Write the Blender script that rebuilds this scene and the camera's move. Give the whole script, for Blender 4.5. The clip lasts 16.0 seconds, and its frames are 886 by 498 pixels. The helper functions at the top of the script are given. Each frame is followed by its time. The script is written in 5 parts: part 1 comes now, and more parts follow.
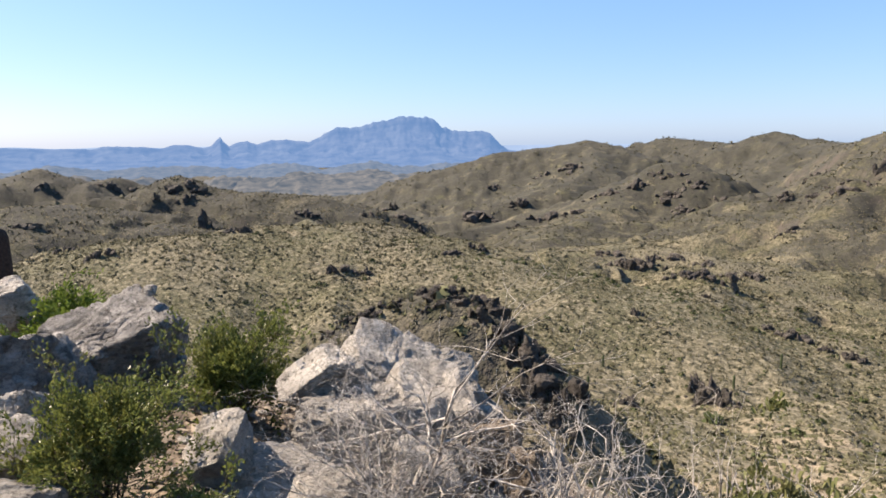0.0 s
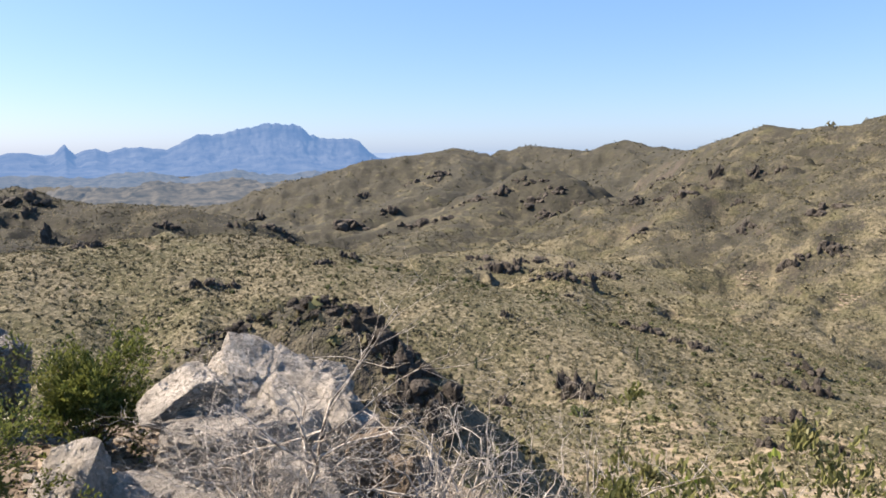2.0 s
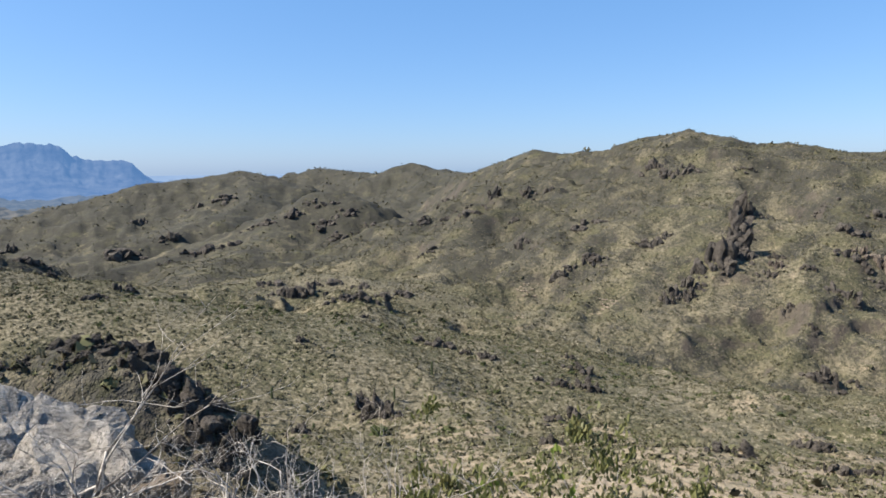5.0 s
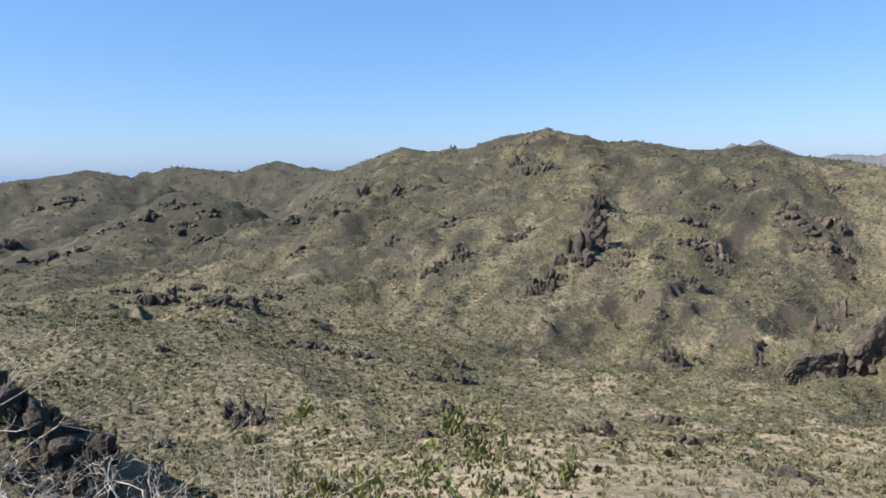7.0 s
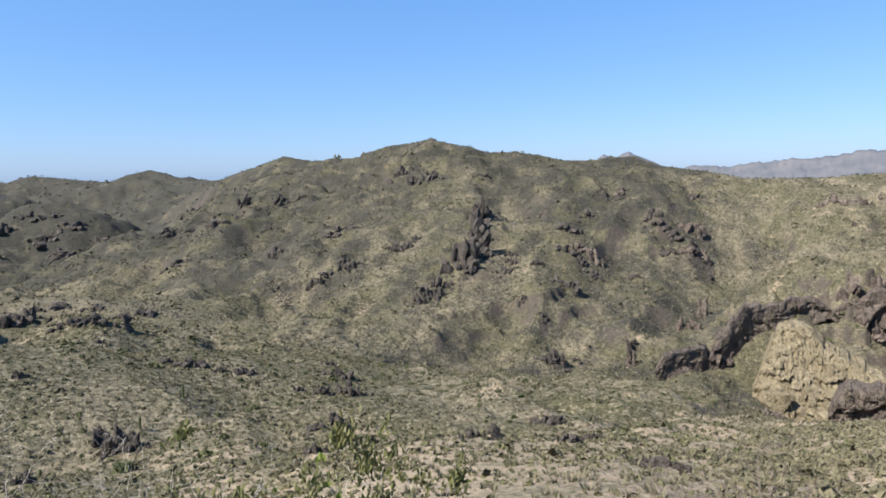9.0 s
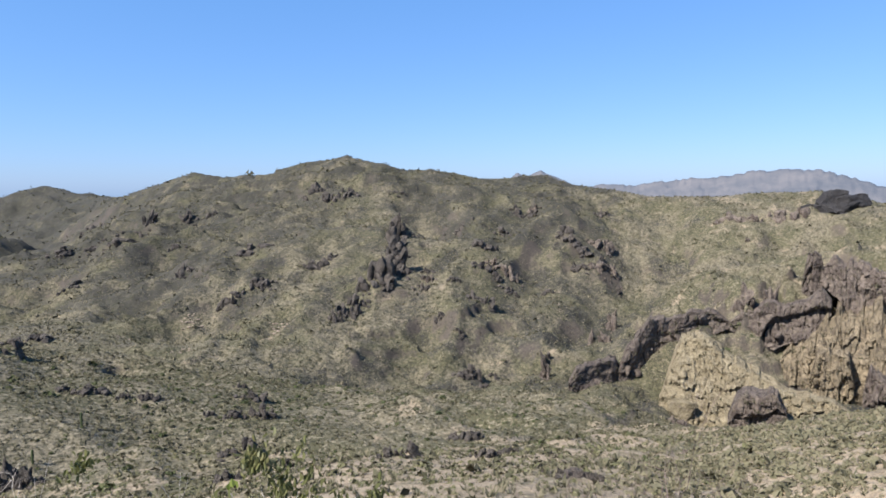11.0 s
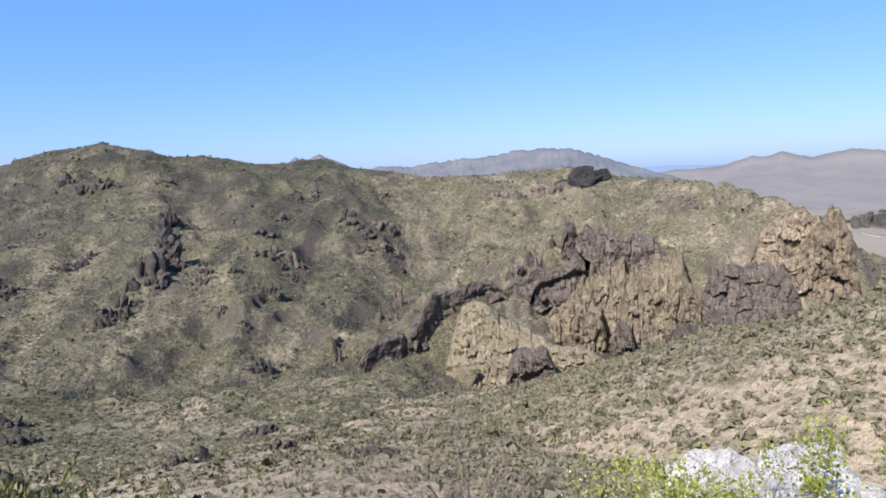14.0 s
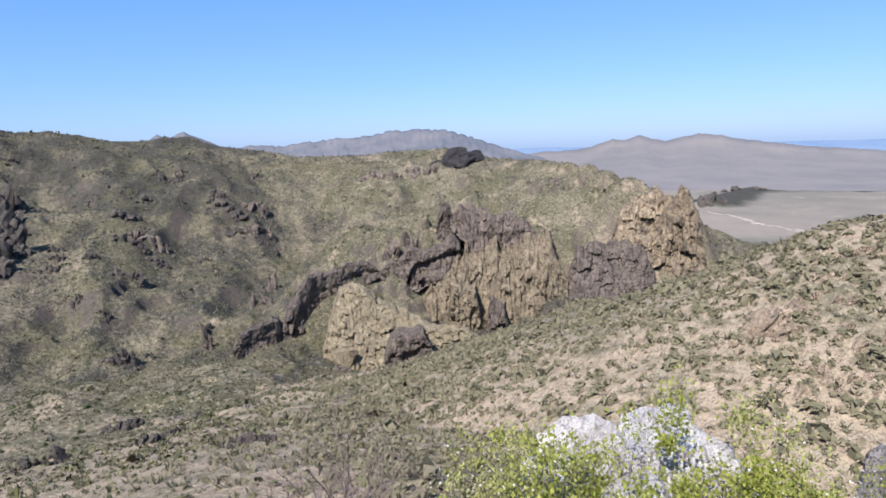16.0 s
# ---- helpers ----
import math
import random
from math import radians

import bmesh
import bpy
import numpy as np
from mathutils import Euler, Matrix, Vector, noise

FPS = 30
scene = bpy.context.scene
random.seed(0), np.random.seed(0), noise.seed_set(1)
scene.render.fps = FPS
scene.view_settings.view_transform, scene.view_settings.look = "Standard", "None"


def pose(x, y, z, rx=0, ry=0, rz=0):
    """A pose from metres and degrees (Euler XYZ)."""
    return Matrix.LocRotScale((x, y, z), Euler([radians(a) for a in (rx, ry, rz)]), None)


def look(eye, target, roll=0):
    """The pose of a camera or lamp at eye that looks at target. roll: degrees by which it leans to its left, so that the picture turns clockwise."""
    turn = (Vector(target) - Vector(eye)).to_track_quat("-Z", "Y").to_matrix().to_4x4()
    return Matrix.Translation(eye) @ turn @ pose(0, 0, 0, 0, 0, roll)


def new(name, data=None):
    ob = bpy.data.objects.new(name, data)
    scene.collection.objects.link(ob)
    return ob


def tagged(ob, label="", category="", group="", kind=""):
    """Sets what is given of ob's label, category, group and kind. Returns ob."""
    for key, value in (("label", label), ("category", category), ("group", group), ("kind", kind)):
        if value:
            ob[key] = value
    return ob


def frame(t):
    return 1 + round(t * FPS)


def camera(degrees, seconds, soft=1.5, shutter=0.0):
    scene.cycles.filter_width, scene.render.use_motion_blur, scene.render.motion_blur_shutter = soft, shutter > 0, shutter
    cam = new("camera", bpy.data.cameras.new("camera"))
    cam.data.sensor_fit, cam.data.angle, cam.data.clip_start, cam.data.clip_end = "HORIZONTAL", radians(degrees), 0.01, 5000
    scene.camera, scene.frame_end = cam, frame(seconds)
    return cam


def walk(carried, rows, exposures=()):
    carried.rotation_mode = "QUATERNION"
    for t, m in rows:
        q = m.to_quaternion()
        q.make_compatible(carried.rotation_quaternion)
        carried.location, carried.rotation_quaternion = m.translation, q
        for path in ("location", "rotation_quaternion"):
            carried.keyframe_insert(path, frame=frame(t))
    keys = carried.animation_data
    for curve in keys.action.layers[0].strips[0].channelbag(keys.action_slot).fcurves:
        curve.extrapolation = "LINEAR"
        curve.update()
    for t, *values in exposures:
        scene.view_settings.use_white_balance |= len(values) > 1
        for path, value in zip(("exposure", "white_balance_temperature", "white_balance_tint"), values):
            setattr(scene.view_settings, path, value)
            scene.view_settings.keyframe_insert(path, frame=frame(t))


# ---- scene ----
# Bearings are degrees clockwise from +y, heights are metres above or below the eye.
EYE = Vector((0.0, 0.0, 0.0))


def spot(bearing, dist, z=0.0):
    a = radians(bearing)
    return Vector((dist * math.sin(a), dist * math.cos(a), z))


def sight(bearing, tilt, roll):
    return look(EYE, spot(bearing, 10, 10 * math.tan(radians(tilt))), roll)


cam = camera(66.56, 16.0, soft=1.7)
TURNS = [
    (0, -0.00, -8.98, -0.32),
    (0.5, 3.38, -8.94, -0.25),
    (1, 6.42, -9.14, -0.29),
    (1.5, 8.77, -8.98, -0.42),
    (2, 10.96, -8.40, -0.31),
    (2.5, 12.87, -8.16, -0.02),
    (3, 16.04, -7.60, 0.43),
    (3.5, 19.65, -6.89, -0.03),
    (4, 23.08, -6.74, -0.08),
    (4.5, 25.82, -6.70, -0.46),
    (4.7, 26.90, -6.66, -0.42),
    (7, 39.57, -6.90, -0.68),
    (7.5, 42.21, -7.01, -0.86),
    (8, 44.42, -7.05, -1.09),
    (8.5, 46.70, -6.69, -0.67),
    (9, 49.25, -6.19, -0.63),
    (9.2, 50.35, -6.21, -0.96),
    (11.3, 57.39, -5.19, -0.91),
    (11.5, 58.15, -5.66, -1.53),
    (12, 61.44, -5.71, -1.82),
    (12.5, 66.12, -6.31, -2.26),
    (13, 69.45, -6.51, -1.72),
    (13.5, 72.11, -6.62, -1.87),
    (14, 74.56, -6.56, -2.15),
    (14.5, 77.36, -6.52, -2.42),
    (15, 80.28, -6.83, -2.71),
    (15.5, 82.93, -7.36, -2.72),
    (16, 85.06, -8.54, -1.60),
]
walk(cam, [(t, sight(b, e, r)) for t, b, e, r in TURNS], exposures=[(0, 1.62, 7250, 17), (2.9, 1.58, 7200, 16), (3.6, 1.47, 6850, 13), (5, 1.30, 6500, 11), (9, 1.32, 6230, 13), (12.5, 1.29, 5980, 16), (14, 1.29, 5900, 17), (16, 1.24, 5830, 18)])

# ---- daylight ----
SUN_BEARING, SUN_HEIGHT = -70.0, 46.0
world = bpy.data.worlds.new("desert_sky")
scene.world = world
world.use_nodes = True
wn = world.node_tree
sky = wn.nodes.new("ShaderNodeTexSky")
sky.sky_type = "NISHITA"
sky.sun_disc = False
sky.sun_elevation, sky.sun_rotation = radians(SUN_HEIGHT), radians(SUN_BEARING % 360)
sky.altitude, sky.air_density, sky.dust_density, sky.ozone_density = 1500, 1.15, 1.8, 3.0
back = wn.nodes["Background"]
back.inputs["Strength"].default_value = 0.0605
tint = wn.nodes.new("ShaderNodeMix")
tint.data_type, tint.blend_type = "RGBA", "MULTIPLY"
tint.inputs["Factor"].default_value = 1.0
tint.inputs[7].default_value = (0.95, 0.96, 1.06, 1.0)
wn.links.new(sky.outputs["Color"], tint.inputs[6])
blue = wn.nodes.new("ShaderNodeMix")
blue.data_type = "RGBA"
blue.inputs["Factor"].default_value = 0.39
blue.inputs[7].default_value = (0.85, 3.3, 7.2, 1.0)
wn.links.new(tint.outputs[2], blue.inputs[6])
wn.links.new(blue.outputs[2], back.inputs["Color"])
sun = new("sun", bpy.data.lights.new("sun", "SUN"))
sun.data.energy, sun.data.angle, sun.data.color = 5.0, radians(0.55), (1.0, 0.915, 0.79)
sun.matrix_world = look(spot(SUN_BEARING, 100, 100 * math.tan(radians(SUN_HEIGHT))), (0, 0, 0))


# ---- materials ----
# colours below are scaled down by this; raised exposure offsets it, deepening shade
DULL = 0.48


class Nodes:
    """A small helper that strings shader nodes together."""

    def __init__(self, name, rough=0.9):
        self.mat = bpy.data.materials.new(name)
        self.mat.use_nodes = True
        self.t = self.mat.node_tree
        self.bsdf = self.t.nodes["Principled BSDF"]
        self.bsdf.inputs["Roughness"].default_value = rough
        self.bsdf.inputs["Specular IOR Level"].default_value = 0.2
        self.where = self.t.nodes.new("ShaderNodeNewGeometry").outputs["Position"]

    def put(self, socket, value):
        if isinstance(value, bpy.types.NodeSocket):
            self.t.links.new(value, socket)
        else:
            socket.default_value = value

    def local(self):
        self.where = self.t.nodes.new("ShaderNodeTexCoord").outputs["Object"]
        return self

    def stretch(self, sx, sy, sz):
        n = self.t.nodes.new("ShaderNodeMapping")
        n.inputs["Scale"].default_value = (sx, sy, sz)
        self.put(n.inputs["Vector"], self.where)
        return n.outputs["Vector"]

    def noise(self, scale, detail=4.0, rough=0.6, warp=0.0, vec=None):
        n = self.t.nodes.new("ShaderNodeTexNoise")
        self.put(n.inputs["Vector"], vec or self.where)
        n.inputs["Scale"].default_value, n.inputs["Detail"].default_value = scale, detail
        n.inputs["Roughness"].default_value, n.inputs["Distortion"].default_value = rough, warp
        return n.outputs["Fac"]

    def cells(self, scale, vec=None, feature="F1", out="Distance"):
        n = self.t.nodes.new("ShaderNodeTexVoronoi")
        n.feature = feature
        self.put(n.inputs["Vector"], vec or self.where)
        n.inputs["Scale"].default_value = scale
        return n.outputs[out]

    def step(self, fac, lo, hi, a=0.0, b=1.0):
        n = self.t.nodes.new("ShaderNodeMapRange")
        self.put(n.inputs["Value"], fac)
        for key, v in zip(("From Min", "From Max", "To Min", "To Max"), (lo, hi, a, b)):
            n.inputs[key].default_value = v
        return n.outputs["Result"]

    def math(self, op, a, b=0.0):
        n = self.t.nodes.new("ShaderNodeMath")
        n.operation = op
        self.put(n.inputs[0], a)
        self.put(n.inputs[1], b)
        return n.outputs[0]

    def mix(self, fac, a, b):
        n = self.t.nodes.new("ShaderNodeMix")
        n.data_type = "RGBA"
        self.put(n.inputs["Factor"], fac)
        for key, v in ((6, a), (7, b)):
            self.put(n.inputs[key], v if isinstance(v, bpy.types.NodeSocket) else (*v, 1.0))
        return n.outputs[2]

    def attribute(self, name):
        n = self.t.nodes.new("ShaderNodeAttribute")
        n.attribute_name = name
        return n.outputs["Fac"]

    def each(self, lo=0.8, hi=1.2):
        """A value that differs from object to object."""
        n = self.t.nodes.new("ShaderNodeObjectInfo")
        return self.step(n.outputs["Random"], 0, 1, lo, hi)

    def island(self):
        return self.t.nodes.new("ShaderNodeNewGeometry").outputs["Random Per Island"]

    def up(self):
        n = self.t.nodes.new("ShaderNodeSeparateXYZ")
        self.put(n.inputs[0], self.t.nodes.new("ShaderNodeNewGeometry").outputs["Normal"])
        return n.outputs["Z"]

    def scale(self, col, k):
        n = self.t.nodes.new("ShaderNodeHueSaturation")
        self.put(n.inputs["Color"], col)
        self.put(n.inputs["Value"], k)
        return n.outputs["Color"]

    def bump(self, height, dist, strength=1.0):
        n = self.t.nodes.new("ShaderNodeBump")
        n.inputs["Strength"].default_value, n.inputs["Distance"].default_value = strength, dist
        self.put(n.inputs["Height"], height)
        if self.bsdf.inputs["Normal"].is_linked:
            self.put(n.inputs["Normal"], self.bsdf.inputs["Normal"].links[0].from_socket)
        self.put(self.bsdf.inputs["Normal"], n.outputs["Normal"])
        return self

    def done(self, col, dull=DULL):
        self.put(self.bsdf.inputs["Base Color"], self.scale(col, dull))
        return self.mat


def make_ground():
    m = Nodes("dry_grass_and_soil", 0.95)
    dark, sand = m.attribute("dark"), m.attribute("sand")
    ragged = m.step(m.noise(0.6, 4, 0.8), 0.3, 0.7, -0.09, 0.09)
    # straw-coloured grass with olive patches and bare tan soil
    grass = m.mix(m.step(m.noise(0.9, 5), 0.35, 0.65), (0.20, 0.180, 0.118), (0.345, 0.302, 0.205))
    green = m.mix(m.noise(0.35, 4), (0.112, 0.112, 0.058), (0.19, 0.180, 0.102))
    soil = m.mix(m.step(m.noise(1.7, 5), 0.3, 0.7), (0.43, 0.345, 0.235), (0.62, 0.51, 0.36))
    col = m.mix(m.step(m.math("ADD", m.noise(0.028, 5, 0.65), ragged), 0.42, 0.56), grass, green)
    bare = m.math("ADD", m.math("ADD", m.noise(0.06, 6, 0.7), ragged), m.step(sand, 0, 1, -0.14, 0.16))
    col = m.mix(m.step(bare, 0.50, 0.62), col, soil)
    # dark rubble slopes; their grey tint also stands in for haze on far hills
    rubble = m.mix(m.step(m.noise(0.16, 5, 0.7), 0.35, 0.65), (0.034, 0.035, 0.035), (0.082, 0.080, 0.073))
    rubble = m.mix(m.step(m.noise(0.05, 5, 0.7), 0.50, 0.62, 0, 0.65), rubble, (0.112, 0.108, 0.084))
    stony = m.math("ADD", m.math("ADD", m.noise(0.045, 6, 0.7), ragged), m.step(dark, 0, 1, -0.26, 0.17))
    col = m.mix(m.step(stony, 0.46, 0.60, 0, 0.95), col, rubble)
    # dots of scrub and of dry straw
    scrub = m.step(m.noise(0.52, 4, 0.78), 0.50, 0.57)
    scrub = m.math("MULTIPLY", scrub, m.step(sand, 0.2, 0.65, 0.85, 0.2))
    col = m.mix(scrub, col, (0.058, 0.060, 0.034))
    fine = m.step(m.noise(1.3, 3, 0.8), 0.54, 0.64)
    col = m.mix(m.math("MULTIPLY", fine, 0.5), col, (0.10, 0.097, 0.052))
    straw = m.step(m.noise(0.62, 4, 0.85, 0, m.stretch(1, 1, 1.5)), 0.53, 0.60, 0, 0.85)
    straw = m.math("MULTIPLY", straw, m.step(dark, 0.2, 0.9, 1.0, 0.07))
    col = m.mix(straw, col, (0.46, 0.405, 0.285))
    # bedrock shows wherever the ground is steep
    steep = m.math("ADD", m.up(), m.math("MULTIPLY", ragged, 0.5))
    rock = m.mix(m.noise(0.5, 5, 0.7), (0.066, 0.056, 0.052), (0.205, 0.172, 0.142))
    rock = m.mix(m.step(sand, 0.3, 0.6), rock, m.mix(m.noise(0.4, 4), (0.24, 0.19, 0.15), (0.48, 0.38, 0.27)))
    steep = m.math("ADD", steep, m.step(m.noise(0.11, 6, 0.75), 0.35, 0.65, -0.10, 0.10))
    col = m.mix(m.step(steep, 0.72, 0.56, 0, 0.8), col, rock)
    flats = m.mix(m.step(m.noise(0.004, 6, 0.65), 0.40, 0.62), (0.30, 0.28, 0.23), (0.42, 0.37, 0.30))
    flats = m.mix(m.step(m.noise(0.011, 5, 0.7), 0.60, 0.66, 0, 0.7), flats, (0.50, 0.43, 0.35))
    col = m.mix(m.step(m.attribute("flats"), 0.3, 0.8, 0, 0.9), col, flats)
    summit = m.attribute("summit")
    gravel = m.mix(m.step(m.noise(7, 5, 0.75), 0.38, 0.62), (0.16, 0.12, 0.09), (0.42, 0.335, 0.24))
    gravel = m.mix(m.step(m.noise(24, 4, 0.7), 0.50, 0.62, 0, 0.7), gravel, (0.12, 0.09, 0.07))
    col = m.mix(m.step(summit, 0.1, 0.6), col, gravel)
    m.bump(m.noise(0.55, 4, 0.78), 1.0, 1.0)
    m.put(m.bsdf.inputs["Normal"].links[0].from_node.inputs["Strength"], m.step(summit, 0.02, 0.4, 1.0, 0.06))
    m.bump(m.noise(20, 4, 0.75), 0.02, 0.8)
    m.bump(m.noise(1.6, 4, 0.7), 0.3, 0.8)
    return m.done(col)


def make_rock(name, dark, light, stain, size=1.0, streak=None, dull=DULL):
    """Weathered desert rock: mottled, cracked, stained."""
    m = Nodes(name, 0.88)
    big = m.noise(0.8 / size, 6, 0.7, 0.6)
    col = m.mix(m.step(big, 0.36, 0.62), dark, light)
    col = m.mix(m.step(m.noise(3.6 / size, 6, 0.75, 0.5), 0.50, 0.64, 0, 0.85), col, stain)
    col = m.mix(m.step(m.noise(14 / size, 4, 0.8), 0.52, 0.66, 0, 0.6), col, dark)
    col = m.mix(m.step(m.noise(9 / size, 3, 0.7), 0.60, 0.70, 0, 0.5), col, light)
    if streak:
        lines = m.noise(1.6 / size, 5, 0.75, 0.8, m.stretch(1.6, 1.6, 0.4))
        col = m.mix(m.step(lines, 0.50, 0.60, 0, 0.7), col, streak)
    seams = []
    for scale, width in ((0.75 / size, 0.012), (1.9 / size, 0.016)):
        line = m.math("ABSOLUTE", m.math("SUBTRACT", m.noise(scale, 5, 0.62, 0.8, m.stretch(1, 1, 1.6)), 0.5))
        seams.append(m.step(line, 0.0, width))
    crack = m.math("MULTIPLY", seams[0], seams[1])
    col = m.mix(m.step(crack, 0, 1, 0.5, 0.0), col, (dark[0] * 0.35, dark[1] * 0.33, dark[2] * 0.3))
    col = m.scale(col, m.each(0.85, 1.15))
    m.bump(m.noise(2.2 / size, 8, 0.75, 0.4), 0.36 * size, 1.0)
    m.bump(crack, 0.06 * size, 0.9)
    m.bump(m.cells(5.5 / size, m.stretch(1, 1, 1.7)), 0.06 * size, 0.7)
    m.bump(m.noise(13 / size, 6, 0.75), 0.035 * size, 1.0)
    return m.done(col, dull)


def make_leaf(name, a, b, dry, rough=0.6):
    m = Nodes(name, rough)
    col = m.mix(m.island(), a, b)
    col = m.mix(m.step(m.noise(1.1, 3), 0.52, 0.7, 0, 0.7), col, dry)
    return m.done(col)


def see_through(m, amount):
    """Lets sunlight shine through thin leaves."""
    t = m.node_tree
    bsdf, out = t.nodes["Principled BSDF"], t.nodes["Material Output"]
    thin, both = t.nodes.new("ShaderNodeBsdfTranslucent"), t.nodes.new("ShaderNodeMixShader")
    t.links.new(bsdf.inputs["Base Color"].links[0].from_socket, thin.inputs["Color"])
    both.inputs[0].default_value = amount
    t.links.new(bsdf.outputs[0], both.inputs[1])
    t.links.new(thin.outputs[0], both.inputs[2])
    t.links.new(both.outputs[0], out.inputs["Surface"])
    return m


def make_far(name, low, high, haze, glow, size, relief=0.8):
    """Country so far off that the air colours it: a plain backdrop with haze put in as emission."""
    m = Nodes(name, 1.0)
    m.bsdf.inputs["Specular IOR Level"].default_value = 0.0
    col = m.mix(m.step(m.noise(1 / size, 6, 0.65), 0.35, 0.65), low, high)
    m.put(m.bsdf.inputs["Emission Color"], (*haze, 1.0))
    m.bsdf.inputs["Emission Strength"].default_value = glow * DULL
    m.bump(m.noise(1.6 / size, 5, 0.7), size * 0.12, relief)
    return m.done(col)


GROUND = make_ground()
DARK_ROCK = make_rock("dark_volcanic_rock", (0.062, 0.055, 0.051), (0.165, 0.146, 0.126), (0.135, 0.122, 0.094), 3.0, dull=0.62)
CLIFF_ROCK = make_rock("purple_brown_cliff_rock", (0.15, 0.122, 0.106), (0.35, 0.292, 0.24), (0.32, 0.275, 0.195), 5.0, (0.12, 0.095, 0.082), 0.56)
BASALT = make_rock("black_basalt", (0.04, 0.04, 0.044), (0.10, 0.096, 0.094), (0.07, 0.066, 0.06), 4.0)
TUFF = make_rock("yellow_tuff", (0.37, 0.31, 0.19), (0.60, 0.52, 0.34), (0.30, 0.25, 0.16), 6.0, dull=0.47)
TUFF_GREY = make_rock("grey_streaked_tuff", (0.26, 0.215, 0.14), (0.46, 0.38, 0.25), (0.21, 0.18, 0.13), 5.0, (0.10, 0.082, 0.064), 0.62)
TAN_ROCK = make_rock("tan_sandy_rock", (0.42, 0.32, 0.22), (0.64, 0.52, 0.37), (0.36, 0.265, 0.18), 2.0, dull=0.62)
PALE_ROCK = make_rock("pale_grey_granite", (0.42, 0.39, 0.345), (0.92, 0.86, 0.77), (0.34, 0.305, 0.26), 0.3, dull=0.49)
WHITE_ROCK = make_rock("white_granite", (0.62, 0.59, 0.55), (0.97, 0.95, 0.91), (0.5, 0.47, 0.43), 0.3, dull=0.57)
GREY_ROCK = make_rock("grey_lichened_rock", (0.17, 0.16, 0.148), (0.64, 0.61, 0.57), (0.125, 0.113, 0.102), 0.3, dull=0.56)
SCRUB_PALE = make_leaf("pale_scrub_foliage", (0.14, 0.15, 0.070), (0.26, 0.255, 0.130), (0.33, 0.29, 0.175), 0.9)
SCRUB = make_leaf("scrub_foliage", (0.094, 0.093, 0.052), (0.182, 0.172, 0.104), (0.24, 0.212, 0.138), 0.9)
SCRUB_GREEN = make_leaf("dark_green_scrub_foliage", (0.062, 0.082, 0.030), (0.125, 0.15, 0.058), (0.17, 0.17, 0.08), 0.9)
SCRUB_SPUR = see_through(make_leaf("pale_green_shrub_foliage", (0.29, 0.28, 0.165), (0.45, 0.415, 0.26), (0.54, 0.46, 0.31), 0.9), 0.4)
TUSSOCK = see_through(make_leaf("tussock_grass", (0.195, 0.194, 0.108), (0.44, 0.395, 0.265), (0.24, 0.238, 0.135), 0.95), 0.4)
TUSSOCK_PALE = see_through(make_leaf("pale_tussock_grass", (0.30, 0.275, 0.175), (0.58, 0.51, 0.355), (0.36, 0.33, 0.215), 0.95), 0.4)
TAN_CLIFF = make_rock("tan_and_grey_cliff_rock", (0.30, 0.24, 0.165), (0.62, 0.49, 0.31), (0.20, 0.185, 0.155), 6.0, (0.12, 0.10, 0.08), 0.6)
TAN_PALE = make_rock("pale_tan_rock", (0.36, 0.28, 0.20), (0.58, 0.49, 0.40), (0.24, 0.18, 0.13), 0.45)
LEAF_GREEN = see_through(make_leaf("green_leaves", (0.12, 0.16, 0.045), (0.32, 0.36, 0.095), (0.40, 0.38, 0.13), 0.4), 0.35)
LEAF_BRIGHT = see_through(make_leaf("bright_green_leaves", (0.15, 0.24, 0.04), (0.28, 0.37, 0.075), (0.34, 0.34, 0.1), 0.5), 0.35)
LEAF_OLIVE = see_through(make_leaf("olive_leaves", (0.17, 0.19, 0.065), (0.33, 0.34, 0.13), (0.40, 0.37, 0.17), 0.5), 0.35)
LEAF_YELLOW = see_through(make_leaf("yellow_green_leaves", (0.30, 0.36, 0.05), (0.66, 0.69, 0.15), (0.70, 0.68, 0.36), 0.5), 0.4)
SEED_TUFT = see_through(make_leaf("white_seed_tufts", (0.92, 0.90, 0.80), (0.98, 0.96, 0.9), (0.95, 0.9, 0.76), 0.9), 0.3)


def make_wood(name, a, b, dull=DULL):
    m = Nodes(name, 0.9).local()
    col = m.mix(m.step(m.noise(30, 4), 0.35, 0.65), a, b)
    m.bump(m.noise(120, 3), 0.002, 0.6)
    return m.done(col, dull)


CHIPS = make_leaf("stone_chips", (0.10, 0.075, 0.055), (0.48, 0.40, 0.31), (0.06, 0.048, 0.04), 0.95)
WASH = make_rock("pale_wash_sand", (0.42, 0.37, 0.30), (0.66, 0.60, 0.50), (0.46, 0.41, 0.34), 14.0, dull=0.85)
BARK = make_wood("brown_bark", (0.10, 0.075, 0.055), (0.22, 0.175, 0.135))
TWIG = make_wood("dry_grey_brown_twigs", (0.16, 0.135, 0.115), (0.80, 0.75, 0.68), 0.66)
TWIG_PALE = make_wood("bleached_grey_twigs", (0.28, 0.25, 0.22), (0.74, 0.69, 0.62), 0.66)
TWIG_RED = make_wood("reddish_grey_twigs", (0.22, 0.165, 0.14), (0.40, 0.32, 0.28))
TWIG_DARK = make_wood("dark_grey_twigs", (0.12, 0.10, 0.085), (0.28, 0.25, 0.22))
CACTUS = make_wood("green_cactus_skin", (0.08, 0.11, 0.05), (0.14, 0.17, 0.075))
